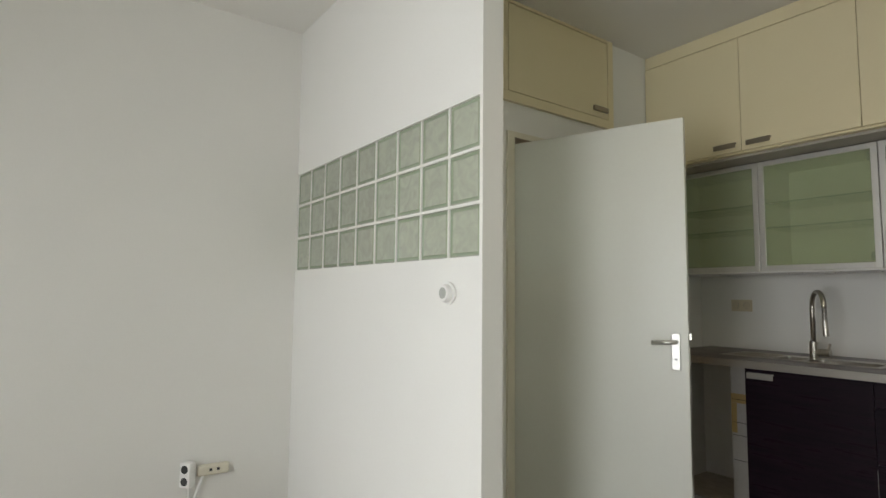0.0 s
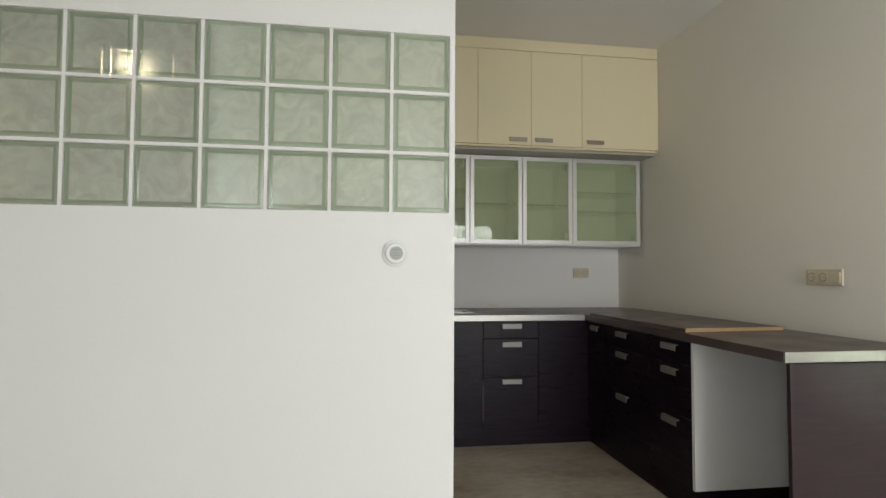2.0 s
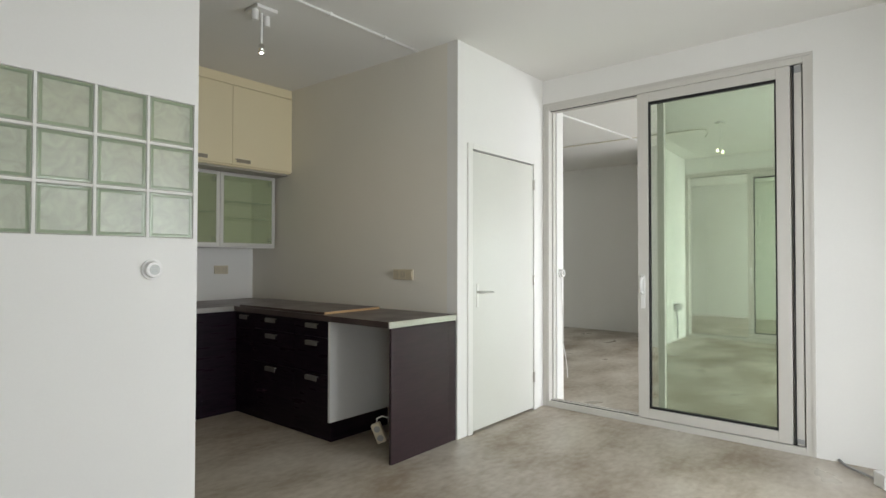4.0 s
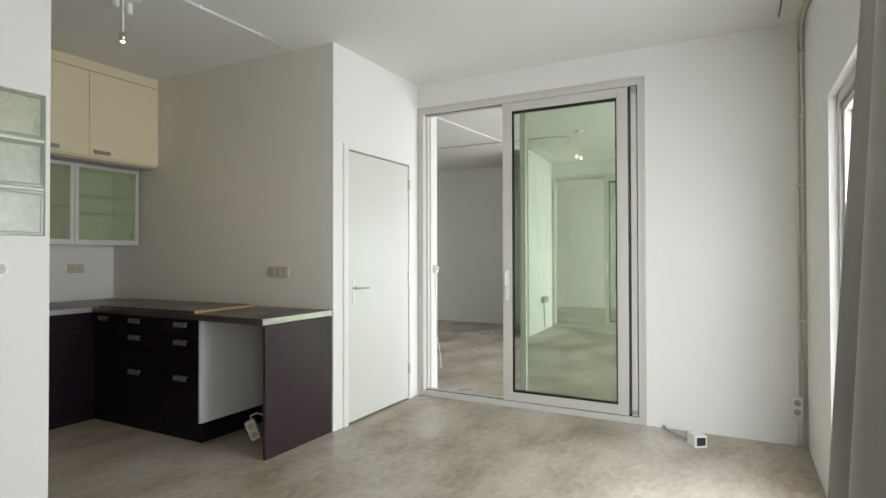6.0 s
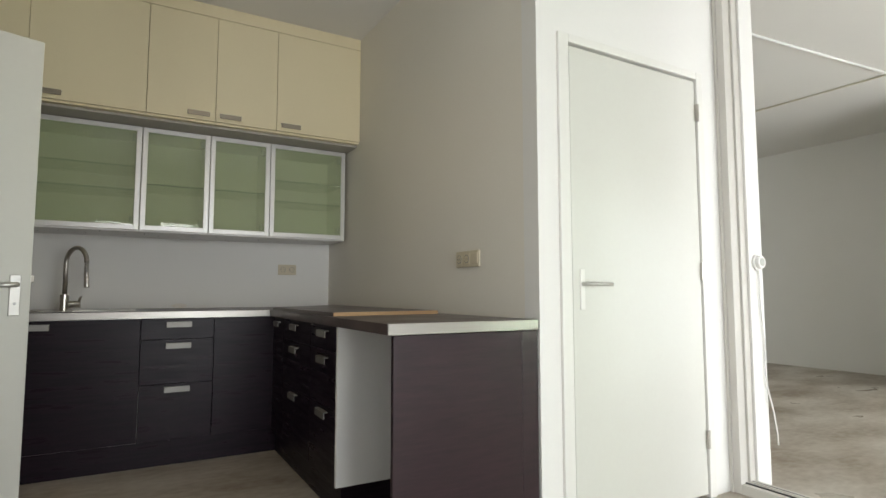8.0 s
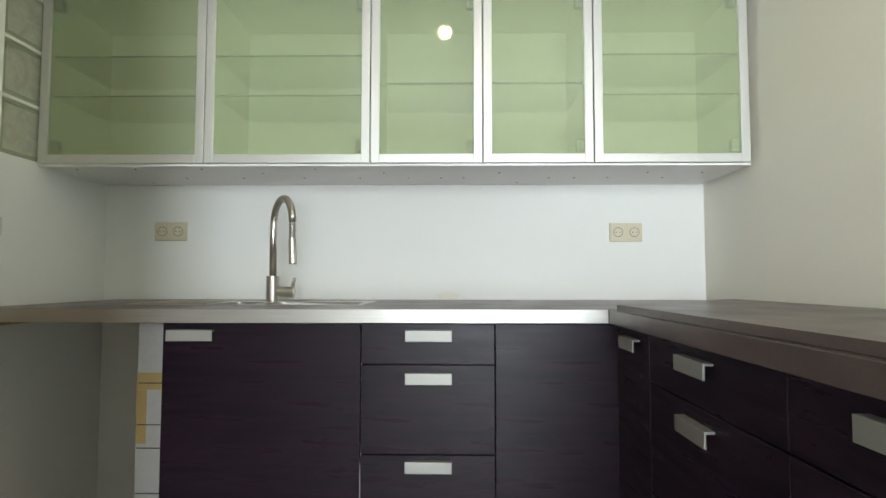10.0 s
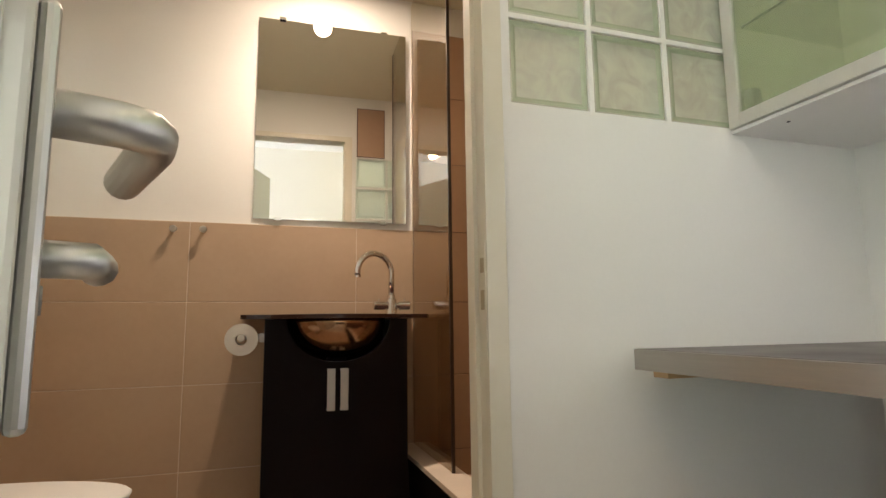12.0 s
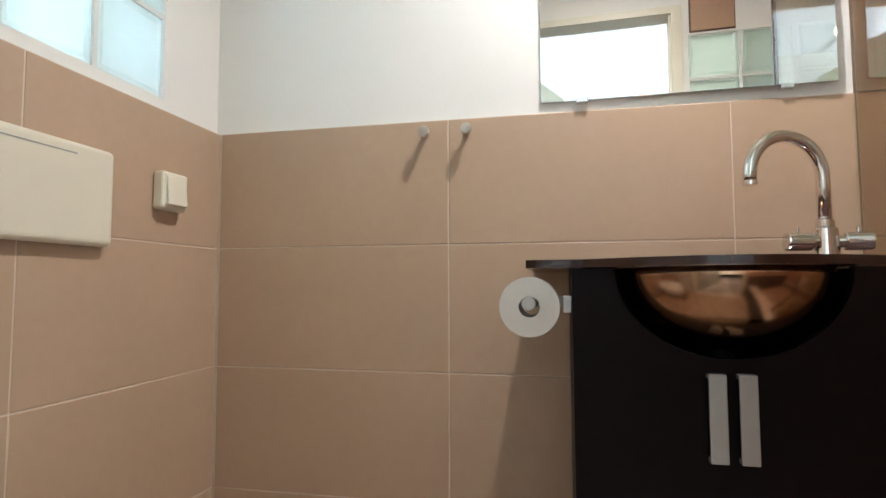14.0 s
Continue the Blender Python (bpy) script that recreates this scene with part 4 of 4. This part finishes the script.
# surface sockets
def box_socket(name, m, label, double=True, cable=None, mat=None, well=None):
    s = thing(name, *m.translation, label, "socket")
    n = 2 if double else 1
    part("housing", turned(box(-0.033, -0.05, -0.033 * n, 0.033, 0, 0.033 * n, bevel=0.006), m), mat or WHITE_PLASTIC, s)
    for k in range(n):
        cz = (k - (n - 1) / 2) * 0.064
        # flat darker disc in place of a recessed, shaded well
        part("socket_well", turned(cyl((0, -0.05, cz), (0, -0.0515, cz), 0.0215, n=24), m), well or GREY_PLASTIC, s, "dark disc coloured as the socket well's shade")
    if cable:
        part("cable", tube(cable, 0.005, 8), WHITE_PLASTIC, s, "white cable", True)
    return s


box_socket("surface_socket", pose(3.249, -2.985, 0.275, 0, 0, -90), "double white surface socket at the foot of the pipe", True)
box_socket("surface_socket", pose(-1.795, -0.565, 0.285, 0, 0, 38), "white double socket block on the wall", True, None, None, DARK)
part_c = thing("adapter_plug", -1.80, -0.45, 0.285, "ivory double adapter plugged beside the socket", "adapter")
part("housing", box(-1.829, -0.53, 0.255, -1.79, -0.36, 0.315, bevel=0.012), PLASTIC, part_c)
for y0 in (-0.47, -0.43):
    part("pin_hole", box(-1.7905, y0, 0.28, -1.7885, y0 + 0.015, 0.295), DARK, part_c)
part("cable", tube([(-1.80, -0.575, 0.23), (-1.79, -0.57, 0.15), (-1.80, -0.52, 0.05), (-1.80, -0.45, 0.02)], 0.007, 8), WHITE_PLASTIC, part_c, "white cable", True)
part("cable", tube([(-1.80, -0.50, 0.26), (-1.785, -0.53, 0.19), (-1.79, -0.555, 0.10), (-1.80, -0.56, 0.012)], 0.009, 8), WHITE_PLASTIC, part_c, "thick white cable", True)
box_socket("loose_socket", pose(1.445, 0.32, 0.140, 0, -22, -50), "loose ivory double socket hanging in the knee space", True,
           [(1.435, 0.335, 0.195), (1.44, 0.34, 0.225), (1.48, 0.33, 0.235), (1.56, 0.24, 0.20), (1.60, 0.16, 0.008), (1.75, 0.2, 0.006)], SOCKET)

# pipes in the corner
pc = thing("conduit_pipe", 3.215, -3.03, 0, "two white conduit pipes running up the corner", "pipe")
for dx, dy, z0 in ((3.238, -3.004, 0.335), (3.238, -3.030, 0.0)):
    part("pipe", tube([(dx, dy, z0), (dx, dy, 2.86), (dx - 0.03, dy, 2.925), (dx - 0.10, dy, 2.944), (0.9, dy, 2.944)], 0.0085, 10), OLD_PAINT, pc, smooth=True)
part("pipe", tube([(3.238, -2.995, 0.0), (3.238, -2.995, 0.215)], 0.0085, 10), OLD_PAINT, pc, smooth=True)
for z in (0.87, 1.33, 1.81, 2.29, 2.72):
    part("clip", box(3.222, -3.046, z - 0.010, 3.2495, -2.99, z + 0.010, bevel=0.004), OLD_PAINT, pc)

# cable duct stub on the floor
fb = thing("floor_socket", 2.93, -2.37, 0.0, "small white socket box lying on the floor by the wall", "socket")
part("housing", turned(box(-0.05, -0.045, 0.0, 0.05, 0.045, 0.085, bevel=0.006), pose(2.93, -2.37, 0, 0, 0, 35)), WHITE_PLASTIC, fb)
part("socket_well", turned(boxes((-0.052, -0.032, 0.015, -0.0495, 0.032, 0.07)), pose(2.93, -2.37, 0, 0, 0, 35)), DARK, fb)
part("cable", tube([(2.97, -2.33, 0.02), (3.08, -2.22, 0.02), (3.16, -2.16, 0.015), (3.235, -2.12, 0.02)], 0.008, 8), GREY_PLASTIC, fb, "grey cable", True)

# ceiling rail and spot cluster in the kitchen
cr = thing("conduit_rail", 0.8, 0.40, 2.93, "white conduit along the kitchen ceiling", "conduit")
part("pipe", tube([(0.2, 0.44, 2.944), (1.95, 0.44, 2.944)], 0.009, 10), WHITE_PLASTIC, cr, smooth=True)
for x in (0.6, 1.1, 1.6):
    part("clip", box(x - 0.012, 0.425, 2.93, x + 0.012, 0.455, 2.955, bevel=0.003), WHITE_PLASTIC, cr)
sp = thing("ceiling_spot", 0.785, 0.753, 2.66, "small white ceiling spot cluster with a lit bulb", "ceiling lamp")
part("ceiling_plate", box(0.71, 0.68, 2.93, 0.86, 0.83, 2.954, bevel=0.004), WHITE_PLASTIC, sp)
for dx, dy in ((-0.06, -0.02), (0.05, 0.02)):
    part("holder", cyl((0.785 + dx, 0.753 + dy, 2.86), (0.785 + dx, 0.753 + dy, 2.93), 0.022, n=18, bevel=0.003), WHITE_PLASTIC, sp)
part("stem", cyl((0.785, 0.753, 2.72), (0.785, 0.753, 2.93), 0.008, n=12), WHITE_PLASTIC, sp)
part("shade", lathe([(0.008, 0.06), (0.018, 0.05), (0.020, 0.0), (0.018, 0.0)], (0.785, 0.753, 2.67), 20), CHROME, sp, "chrome shade", True)
part("bulb", cyl((0.785, 0.753, 2.664), (0.785, 0.753, 2.672), 0.012, n=16, bevel=0.003), BULB, sp, "lit bulb")

# yellowed patch and pipe scars under the worktop
scar = thing("filler_board", -0.16, 2.14, 0.0, "dusty grey filler board with yellow tape beside the sink cabinet", "board")
part("board", box(-0.205, 2.13, 0.0, -0.052, 2.148, 0.876, bevel=0.001), material("dusty_grey_board", (0.40, 0.39, 0.37), 0.7, second=(0.30, 0.28, 0.25), scale=5, fine=60), scar)
part("tape", box(-0.205, 2.1285, 0.645, -0.052, 2.1298, 0.70), TAPE, scar, "yellow tape")
part("tape", box(-0.205, 2.1285, 0.47, -0.172, 2.1298, 0.644), TAPE, scar, "yellow tape")
for z0 in (0.665, 0.53, 0.455, 0.31):
    part("crack", box(-0.20, 2.1272, z0, -0.06, 2.1284, z0 + 0.003), RUBBER, scar)
solo("pipe_skirting", box(-0.69, 2.09, 0.0, -0.06, 2.125, 0.045, bevel=0.01), GREY_PLASTIC, "grey skirting pipe along the filler board's foot", "pipe")

# ---- bathroom ----
XW = -2.03   # plane behind the far wall's tiles
ZR = (BF, 0.125, 0.439, 0.753, 1.067, 1.381)


def tile_field(wall, mat, make, ucuts, zcuts, gap=0.003):
    for u0, u1 in zip(ucuts, ucuts[1:]):
        for z0, z1 in zip(zcuts, zcuts[1:]):
            if z1 - z0 > 0.02:
                part("tile", make(u0 + gap / 2, u1 - gap / 2, z0 + gap / 2, z1 - gap / 2), mat, wall)


tw = thing("tiled_wall", XW, 1.0, BF, "sand-brown large tiles on the bathroom wall", "tiles", kind="structure")
part("grout", boxes((XW, 0.318, BF, XW + 0.0082, 1.864, 1.381)), GROUT, tw)
tile_field(tw, TILE, lambda a, b, c, d: box(XW + 0.002, a, c, XW + 0.0095, b, d, bevel=0.0012, seg=1), (0.33, 0.964, 1.615, 1.863), ZR)
tf = thing("tiled_cistern_wall", -1.4, 0.32, BF, "sand-brown tiled wall behind the toilet", "tiles", kind="structure")
part("grout", boxes((-2.02, 0.31, BF, -0.80, 0.3242, 1.381)), GROUT, tf)
tile_field(tf, TILE, lambda a, b, c, d: box(a, 0.315, c, b, 0.3255, d, bevel=0.0012, seg=1), (-2.02, -1.455, -0.80), ZR)
sh = thing("shower_tiles", XW, 2.3, BF, "red-brown tiles up to the ceiling in the shower", "tiles", kind="structure")
ZS = (0.125, 0.439, 0.753, 1.067, 1.381, 1.695, 2.01, 2.325)
part("grout", boxes((XW, 1.866, BF, XW + 0.006, KY, 2.325), (XW + 0.006, KY - 0.006, BF, -0.80, KY, 2.325)), SHOWER_GROUT, sh)
tile_field(sh, SHOWER_TILE, lambda a, b, c, d: box(XW + 0.002, a, c, XW + 0.0095, b, d, bevel=0.0012, seg=1), (1.867, 2.26, 2.745), ZS)
tile_field(sh, SHOWER_TILE, lambda a, b, c, d: box(a, KY - 0.0095, c, b, KY - 0.002, d, bevel=0.0012, seg=1), (-2.02, -1.41, -0.80), ZS)
part("grout", boxes((-0.803, SY0 + 0.005, SZ1 + 0.01, -0.80, 1.928, 2.40), (-0.803, SY0 - 0.02, BF, -0.80, KY, SZ0 - 0.01)), SHOWER_GROUT, sh)
tile_field(sh, SHOWER_TILE, lambda a, b, c, d: box(-0.81, a, c, -0.802, b, d, bevel=0.0012, seg=1), (1.748, 1.925), (SZ1 + 0.012, 2.395))
tile_field(sh, SHOWER_TILE, lambda a, b, c, d: box(-0.81, a, c, -0.802, b, d, bevel=0.0012, seg=1), (1.72, 2.12, 2.745), (0.753, 1.067, 1.432))

# shower tray and screen
tray = thing("shower_tray", -1.4, 2.3, BF, "raised shower tray with a black front and a pale rim", "shower tray")
part("front_panel", box(-2.018, 1.80, BF, -0.812, 1.84, 0.462, bevel=0.003), VANITY, tray, "black front panel")
part("rim", box(-2.018, 1.79, 0.463, -0.812, 1.90, 0.480), GROUT, tray, "pale rim")
part("rim", box(-2.018, 2.68, 0.463, -0.812, KY - 0.012, 0.480), GROUT, tray, "pale rim")
part("tray_floor", box(-2.018, 1.90, 0.30, -0.812, 2.68, 0.33), SHOWER_TILE, tray)
screen = thing("shower_screen", -1.76, 1.862, 0.48, "bronze-tinted glass shower screen", "shower screen")
part("pane", box(-2.015, 1.858, 0.481, -1.508, 1.866, 2.44), SHOWER_PANE, screen, "bronze-tinted glass")
part("edge_seal", box(-1.509, 1.8565, 0.481, -1.500, 1.8675, 2.44), material("dark_seal", (0.05, 0.03, 0.02), 0.3), screen, "dark edge")

# mirror
mr = thing("bathroom_mirror", -2.02, 1.51, 1.406, "frameless rectangular wall mirror held by small clips", "mirror")
part("glass", turned(box(0, 0, 0, 0.006, 0.637, 0.874, bevel=0.0008, seg=1), pose(-2.0295, 1.193, 1.406, 0, 0, -1.4)), MIRROR, mr)
for y, z in ((1.29, 1.404), (1.73, 1.404), (1.29, 2.282), (1.73, 2.282)):
    part("clip", box(-2.03, y - 0.014, z - 0.006, -2.010, y + 0.014, z + 0.006, bevel=0.002), CHROME, mr, "chrome clip")

# vanity
VX, VY0, VY1 = -1.66, 1.252, 1.745
va = thing("vanity_cabinet", -1.84, 1.5, BF, "black-brown vanity cabinet with a round cut-out for the basin", "cabinet")
CY, RC = 1.502, 0.180


def notched_front(x0, x1, y0, y1, z0, z1, flare=0.0):
    """A front board whose top edge is cut out by a half ellipse."""
    def top(y):
        d = abs(y - CY) / RC
        return z1 if d >= 1 else z1 - 0.148 * math.sqrt(1 - d * d)
    bm = bmesh.new()
    ys = [y0] + [CY - RC * math.cos(math.pi * k / 32) for k in range(33)] + [y1]
    cols = []
    for y in ys:
        out = y + flare * max(0.0, (y - CY) / (y1 - CY)) ** 3
        cols.append([(out, z0), (y + (out - y) * 0.2, z0 + 0.2), (y, z0 + 0.40), (y, top(y))])
    va_, vb = [[bm.verts.new((x0, *p)) for p in c] for c in cols], [[bm.verts.new((x1, *p)) for p in c] for c in cols]
    for i in range(len(cols) - 1):
        for j in range(3):
            bm.faces.new([va_[i][j], va_[i + 1][j], va_[i + 1][j + 1], va_[i][j + 1]])
            bm.faces.new([vb[i][j], vb[i][j + 1], vb[i + 1][j + 1], vb[i + 1][j]])
        bm.faces.new([va_[i][3], va_[i + 1][3], vb[i + 1][3], vb[i][3]])
        bm.faces.new([va_[i][0], vb[i][0], vb[i + 1][0], va_[i + 1][0]])
    for c in (0, -1):
        for j in range(3):
            bm.faces.new([va_[c][j], va_[c][j + 1], vb[c][j + 1], vb[c][j]])
    return bm


part("body", boxes((-2.02, VY0, BF, VX - 0.02, VY0 + 0.018, 0.994), (-2.02, VY1 - 0.018, BF, VX - 0.02, VY1, 0.994), (-2.02, VY0 + 0.018, BF, VX - 0.02, VY1 - 0.018, BF + 0.02),
                   (-2.02, VY0 + 0.018, BF + 0.02, -2.005, VY1 - 0.018, 0.994)), VANITY, va)
front = part("front_panel", notched_front(VX - 0.019, VX, VY0, VY1, BF, 0.994, 0.05), VANITY, va)
for y0 in (1.460, 1.505):
    hb = boxes((VX + 0.012, y0, 0.684, VX + 0.018, y0 + 0.027, 0.824), (VX, y0, 0.684, VX + 0.013, y0 + 0.027, 0.692), (VX, y0, 0.816, VX + 0.013, y0 + 0.027, 0.824), bevel=0.0015)
    part("handle", hb, LEVER, front, "flat satin metal handle")
slab = [(-2.02, 1.173), (-1.67, 1.173), (-1.657, 1.19), (-1.657, 1.25)] + [(-1.655 + 0.10 * math.sin(math.pi * k / 16), 1.27 + 0.47 * k / 16) for k in range(17)] + [(-1.675, 1.825), (-1.72, 1.844), (-2.02, 1.844)]
ring = [(-1.745 + 0.172 * math.cos(2 * math.pi * k / 40), CY + 0.172 * math.sin(2 * math.pi * k / 40)) for k in range(40)]
bm = bmesh.new()
for z in (0.996, 1.010):
    o, i = [bm.verts.new((x, y, z)) for x, y in slab], [bm.verts.new((x, y, z)) for x, y in ring]
    es = [bm.edges.new((o[k], o[(k + 1) % len(o)])) for k in range(len(o))] + [bm.edges.new((i[k], i[(k + 1) % 40])) for k in range(40)]
    bmesh.ops.triangle_fill(bm, use_beauty=True, edges=es)
vs = list(bm.verts)
half = len(slab) + 40
bm.verts.ensure_lookup_table()
for n0, cnt in ((0, len(slab)), (len(slab), 40)):
    for k in range(cnt):
        j = (k + 1) % cnt
        try:
            bm.faces.new([vs[n0 + k], vs[n0 + j], vs[half + n0 + j], vs[half + n0 + k]])
        except ValueError:
            pass
part("vanity_top", bm, material("dark_brown_gloss_top", (0.045, 0.020, 0.016), 0.12, second=(0.03, 0.013, 0.011), scale=6, fine=70), va, "thin dark brown glossy top")
bs = thing("basin", -1.825, CY, 0.85, "round polished bronze basin under the vanity top", "basin")
prof = [(0.002, -0.138)] + [(0.172 * math.sin(radians(a)), -0.138 * math.cos(radians(a))) for a in range(6, 91, 7)] + [(0.172, 0.0), (0.176, 0.0)] + \
       [(0.176 * math.sin(radians(a)), -0.142 * math.cos(radians(a))) for a in range(90, 5, -7)] + [(0.002, -0.142)]
part("bowl", lathe(prof, (-1.745, CY, 0.9955), 48), BRONZE, bs, smooth=True)
part("waste", cyl((-1.745, CY, 0.80), (-1.745, CY, 0.856), 0.032, 0.036, n=24, bevel=0.003), VANITY, bs, "dark waste fitting")

bt = thing("basin_tap", -1.88, 1.735, 1.01, "chrome basin tap with a swan neck and two knobs", "tap")
part("base", cyl((-1.88, 1.735, 1.01), (-1.88, 1.735, 1.075), 0.024, 0.021, n=28, bevel=0.002), CHROME, bt)
part("collar", cyl((-1.88, 1.735, 1.075), (-1.88, 1.735, 1.09), 0.016, n=24, bevel=0.002), CHROME, bt)
u = Vector((0.33, -0.945, 0))
neck = [(-1.88, 1.735, 1.085), (-1.88, 1.735, 1.16)] + [Vector((-1.88, 1.735, 1.175)) + u * (0.077 - 0.077 * math.cos(a)) + Vector((0, 0, 0.077 * math.sin(a))) for a in [math.radians(10 * k) for k in range(19)]]
neck.append(neck[-1] + Vector((0, 0, -0.012)))
part("neck", tube(neck, 0.0125, 16), CHROME, bt, smooth=True)
part("aerator", cyl(neck[-1], neck[-1] + Vector((0, 0, -0.008)), 0.0135, n=20), CHROME, bt)
for sgn in (-1, 1):
    c0 = Vector((-1.875, 1.735, 1.048))
    dv = Vector((0.10, sgn, 0)).normalized()
    kn = part("knob", cyl(c0 + dv * 0.028, c0 + dv * 0.075, 0.0175, n=28, bevel=0.003), CHROME, bt)
    part("knob_neck", cyl(c0 + dv * 0.018, c0 + dv * 0.028, 0.012, n=20), CHROME, kn)
    part("knob_pin", cyl(c0 + dv * 0.052, c0 + dv * 0.052 + Vector((0, 0, 0.027)), 0.003, n=8), CHROME, kn)

# toilet roll
tr = thing("toilet_roll_holder", -1.72, 1.18, 0.93, "steel toilet roll holder with a half-used white roll", "toilet roll")
roll = bmesh.new()
n = 40
rings = []
for r, x in ((0.0185, -1.775), (0.053, -1.775), (0.053, -1.672), (0.0185, -1.672)):
    rings.append([roll.verts.new((x, 1.178 + r * math.cos(2 * math.pi * k / n), 0.928 + r * math.sin(2 * math.pi * k / n))) for k in range(n)])
for a, b in zip(rings, rings[1:] + rings[:1]):
    for k in range(n):
        roll.faces.new([a[k], a[(k + 1) % n], b[(k + 1) % n], b[k]])
part("paper_roll", roll, PAPER, tr, "white toilet paper")
part("holder_bar", cyl((-1.79, 1.178, 0.934), (-1.655, 1.178, 0.934), 0.0125, n=24, bevel=0.002), STEEL, tr)
part("bracket", box(-1.80, 1.172, 0.925, -1.788, 1.2515, 0.945), STEEL, tr)
part("mount", box(-1.70, 1.236, 0.918, -1.672, 1.2515, 0.948, bevel=0.002), STEEL, tr)

for y, z in ((1.013, 1.349), (0.907, 1.347)):
    hk = thing("towel_hook", -2.0, y, z, "small round steel towel hook", "hook", "towel hooks")
    part("post", cyl((-2.021, y, z), (-2.000, y, z), 0.0075, n=16), STEEL, hk)
    part("knob", cyl((-2.000, y, z), (-1.990, y, z), 0.0135, n=24, bevel=0.002), STEEL, hk)

# flush plate, switch, toilet
fp = thing("flush_plate", -1.51, 0.326, 1.045, "ivory plastic toilet flush plate", "flush plate")
part("plate", box(-1.635, 0.326, 1.045, -1.25, 0.352, 1.238, bevel=0.012, seg=4), PLASTIC, fp)
part("lid_groove", box(-1.360, 0.3515, 1.050, -1.357, 0.3528, 1.2165), GREY_PLASTIC, fp)
part("lid_groove", box(-1.542, 0.3515, 1.2140, -1.360, 0.3528, 1.2165), GREY_PLASTIC, fp)
bsw = thing("bath_switch", -1.83, 0.326, 1.15, "ivory plastic rocker switch on the tiles", "switch")
part("housing", box(-1.856, 0.326, 1.143, -1.770, 0.354, 1.231, bevel=0.006), PLASTIC, bsw)
part("rocker", turned(box(-0.033, -0.006, -0.034, 0.033, 0.002, 0.034, bevel=0.003), pose(-1.813, 0.358, 1.187, 5, 0, 0)), PLASTIC, bsw)

wc = thing("toilet", -1.27, 0.6, 0.25, "white wall-hung toilet with its lid closed", "toilet")


def oval(cx, cy, w, l, z0, z1, shrink=1.0, n=40):
    bm = bmesh.new()
    def ringv(s, z):
        return [bm.verts.new((cx + s * w * math.cos(a), cy + s * (l * math.sin(a) if math.sin(a) > 0 else 0.55 * l * math.sin(a)), z)) for a in [2 * math.pi * k / n for k in range(n)]]
    rs = [ringv(shrink, z0), ringv(1.0, z0 + (z1 - z0) * 0.7), ringv(0.985, z0 + (z1 - z0) * 0.9), ringv(0.95, z1)]
    bm.faces.new(rs[0][::-1]), bm.faces.new(rs[-1])
    for a, b in zip(rs, rs[1:]):
        for k in range(n):
            bm.faces.new([a[k], a[(k + 1) % n], b[(k + 1) % n], b[k]])
    return bm


part("bowl", oval(-1.27, 0.55, 0.175, 0.39, 0.25, 0.535, 0.55), CERAMIC, wc, smooth=True)
part("seat", oval(-1.27, 0.55, 0.185, 0.40, 0.537, 0.557, 0.99), WHITE_PLASTIC, wc, smooth=True)
part("lid", oval(-1.27, 0.55, 0.187, 0.402, 0.559, 0.581, 0.98), WHITE_PLASTIC, wc, smooth=True)

# bathroom ceiling spot
bl = thing("recessed_spot", -1.68, 1.473, BC, "round recessed warm ceiling spot", "ceiling lamp")
part("ring", lathe([(0.030, 0.0), (0.044, -0.004), (0.044, 0.0)], (-1.68, 1.473, BC - 0.001), 32), CHROME, bl, smooth=True)
part("bulb", cyl((-1.68, 1.473, BC - 0.004), (-1.68, 1.473, BC - 0.001), 0.030, n=28), BATH_BULB, bl, "lit bulb")

# far room: conduits, sockets
fc = thing("conduit_rail", 5.4, 0.5, 2.94, "white conduit across the far room's ceiling", "conduit")
part("pipe", tube([(3.6, 0.77, 3.049), (7.2, 0.45, 3.049)], 0.012, 8), WHITE_PLASTIC, fc, smooth=True)
fs = thing("conduit_rail", 6.0, 0.6, 2.94, "thin conduit with a bent loose end on the far ceiling", "conduit")
part("pipe", tube([(6.45, 3.9, 3.049), (6.55, -0.38, 3.049), (6.56, -0.47, 3.035), (6.56, -0.50, 2.99), (6.55, -0.46, 2.93)], 0.009, 8), OLD_PAINT, fs, smooth=True)
pl = thing("pendant_lamp", 6.35, -0.69, 2.62, "small ceiling pendant with two lit bulbs in the far room", "ceiling lamp")
part("ceiling_rose", cyl((6.35, -0.69, 3.03), (6.35, -0.69, 3.059), 0.06, n=24, bevel=0.004), WHITE_PLASTIC, pl)
part("cord", cyl((6.35, -0.69, 2.72), (6.35, -0.69, 3.03), 0.003, n=8), WHITE_PLASTIC, pl)
for dy, dz in ((0.03, 0.012), (-0.03, -0.012)):
    part("bulb", cyl((6.35, -0.69 + dy, 2.67 + dz), (6.35, -0.69 + dy, 2.71 + dz), 0.018, 0.012, n=14, bevel=0.003), FAR_BULB, pl, "small lit bulb")
fsock = thing("surface_socket", 8.2, 0.44, 0.5, "grey surface socket with a hanging cable in the far room", "socket")
part("housing", box(8.05, 0.355, 0.50, 8.30, 0.421, 0.60, bevel=0.006), GREY_PLASTIC, fsock)
part("cable", tube([(8.15, 0.40, 0.50), (8.17, 0.39, 0.3), (8.2, 0.40, 0.05)], 0.01, 8), GREY_PLASTIC, fsock, "grey cable", True)
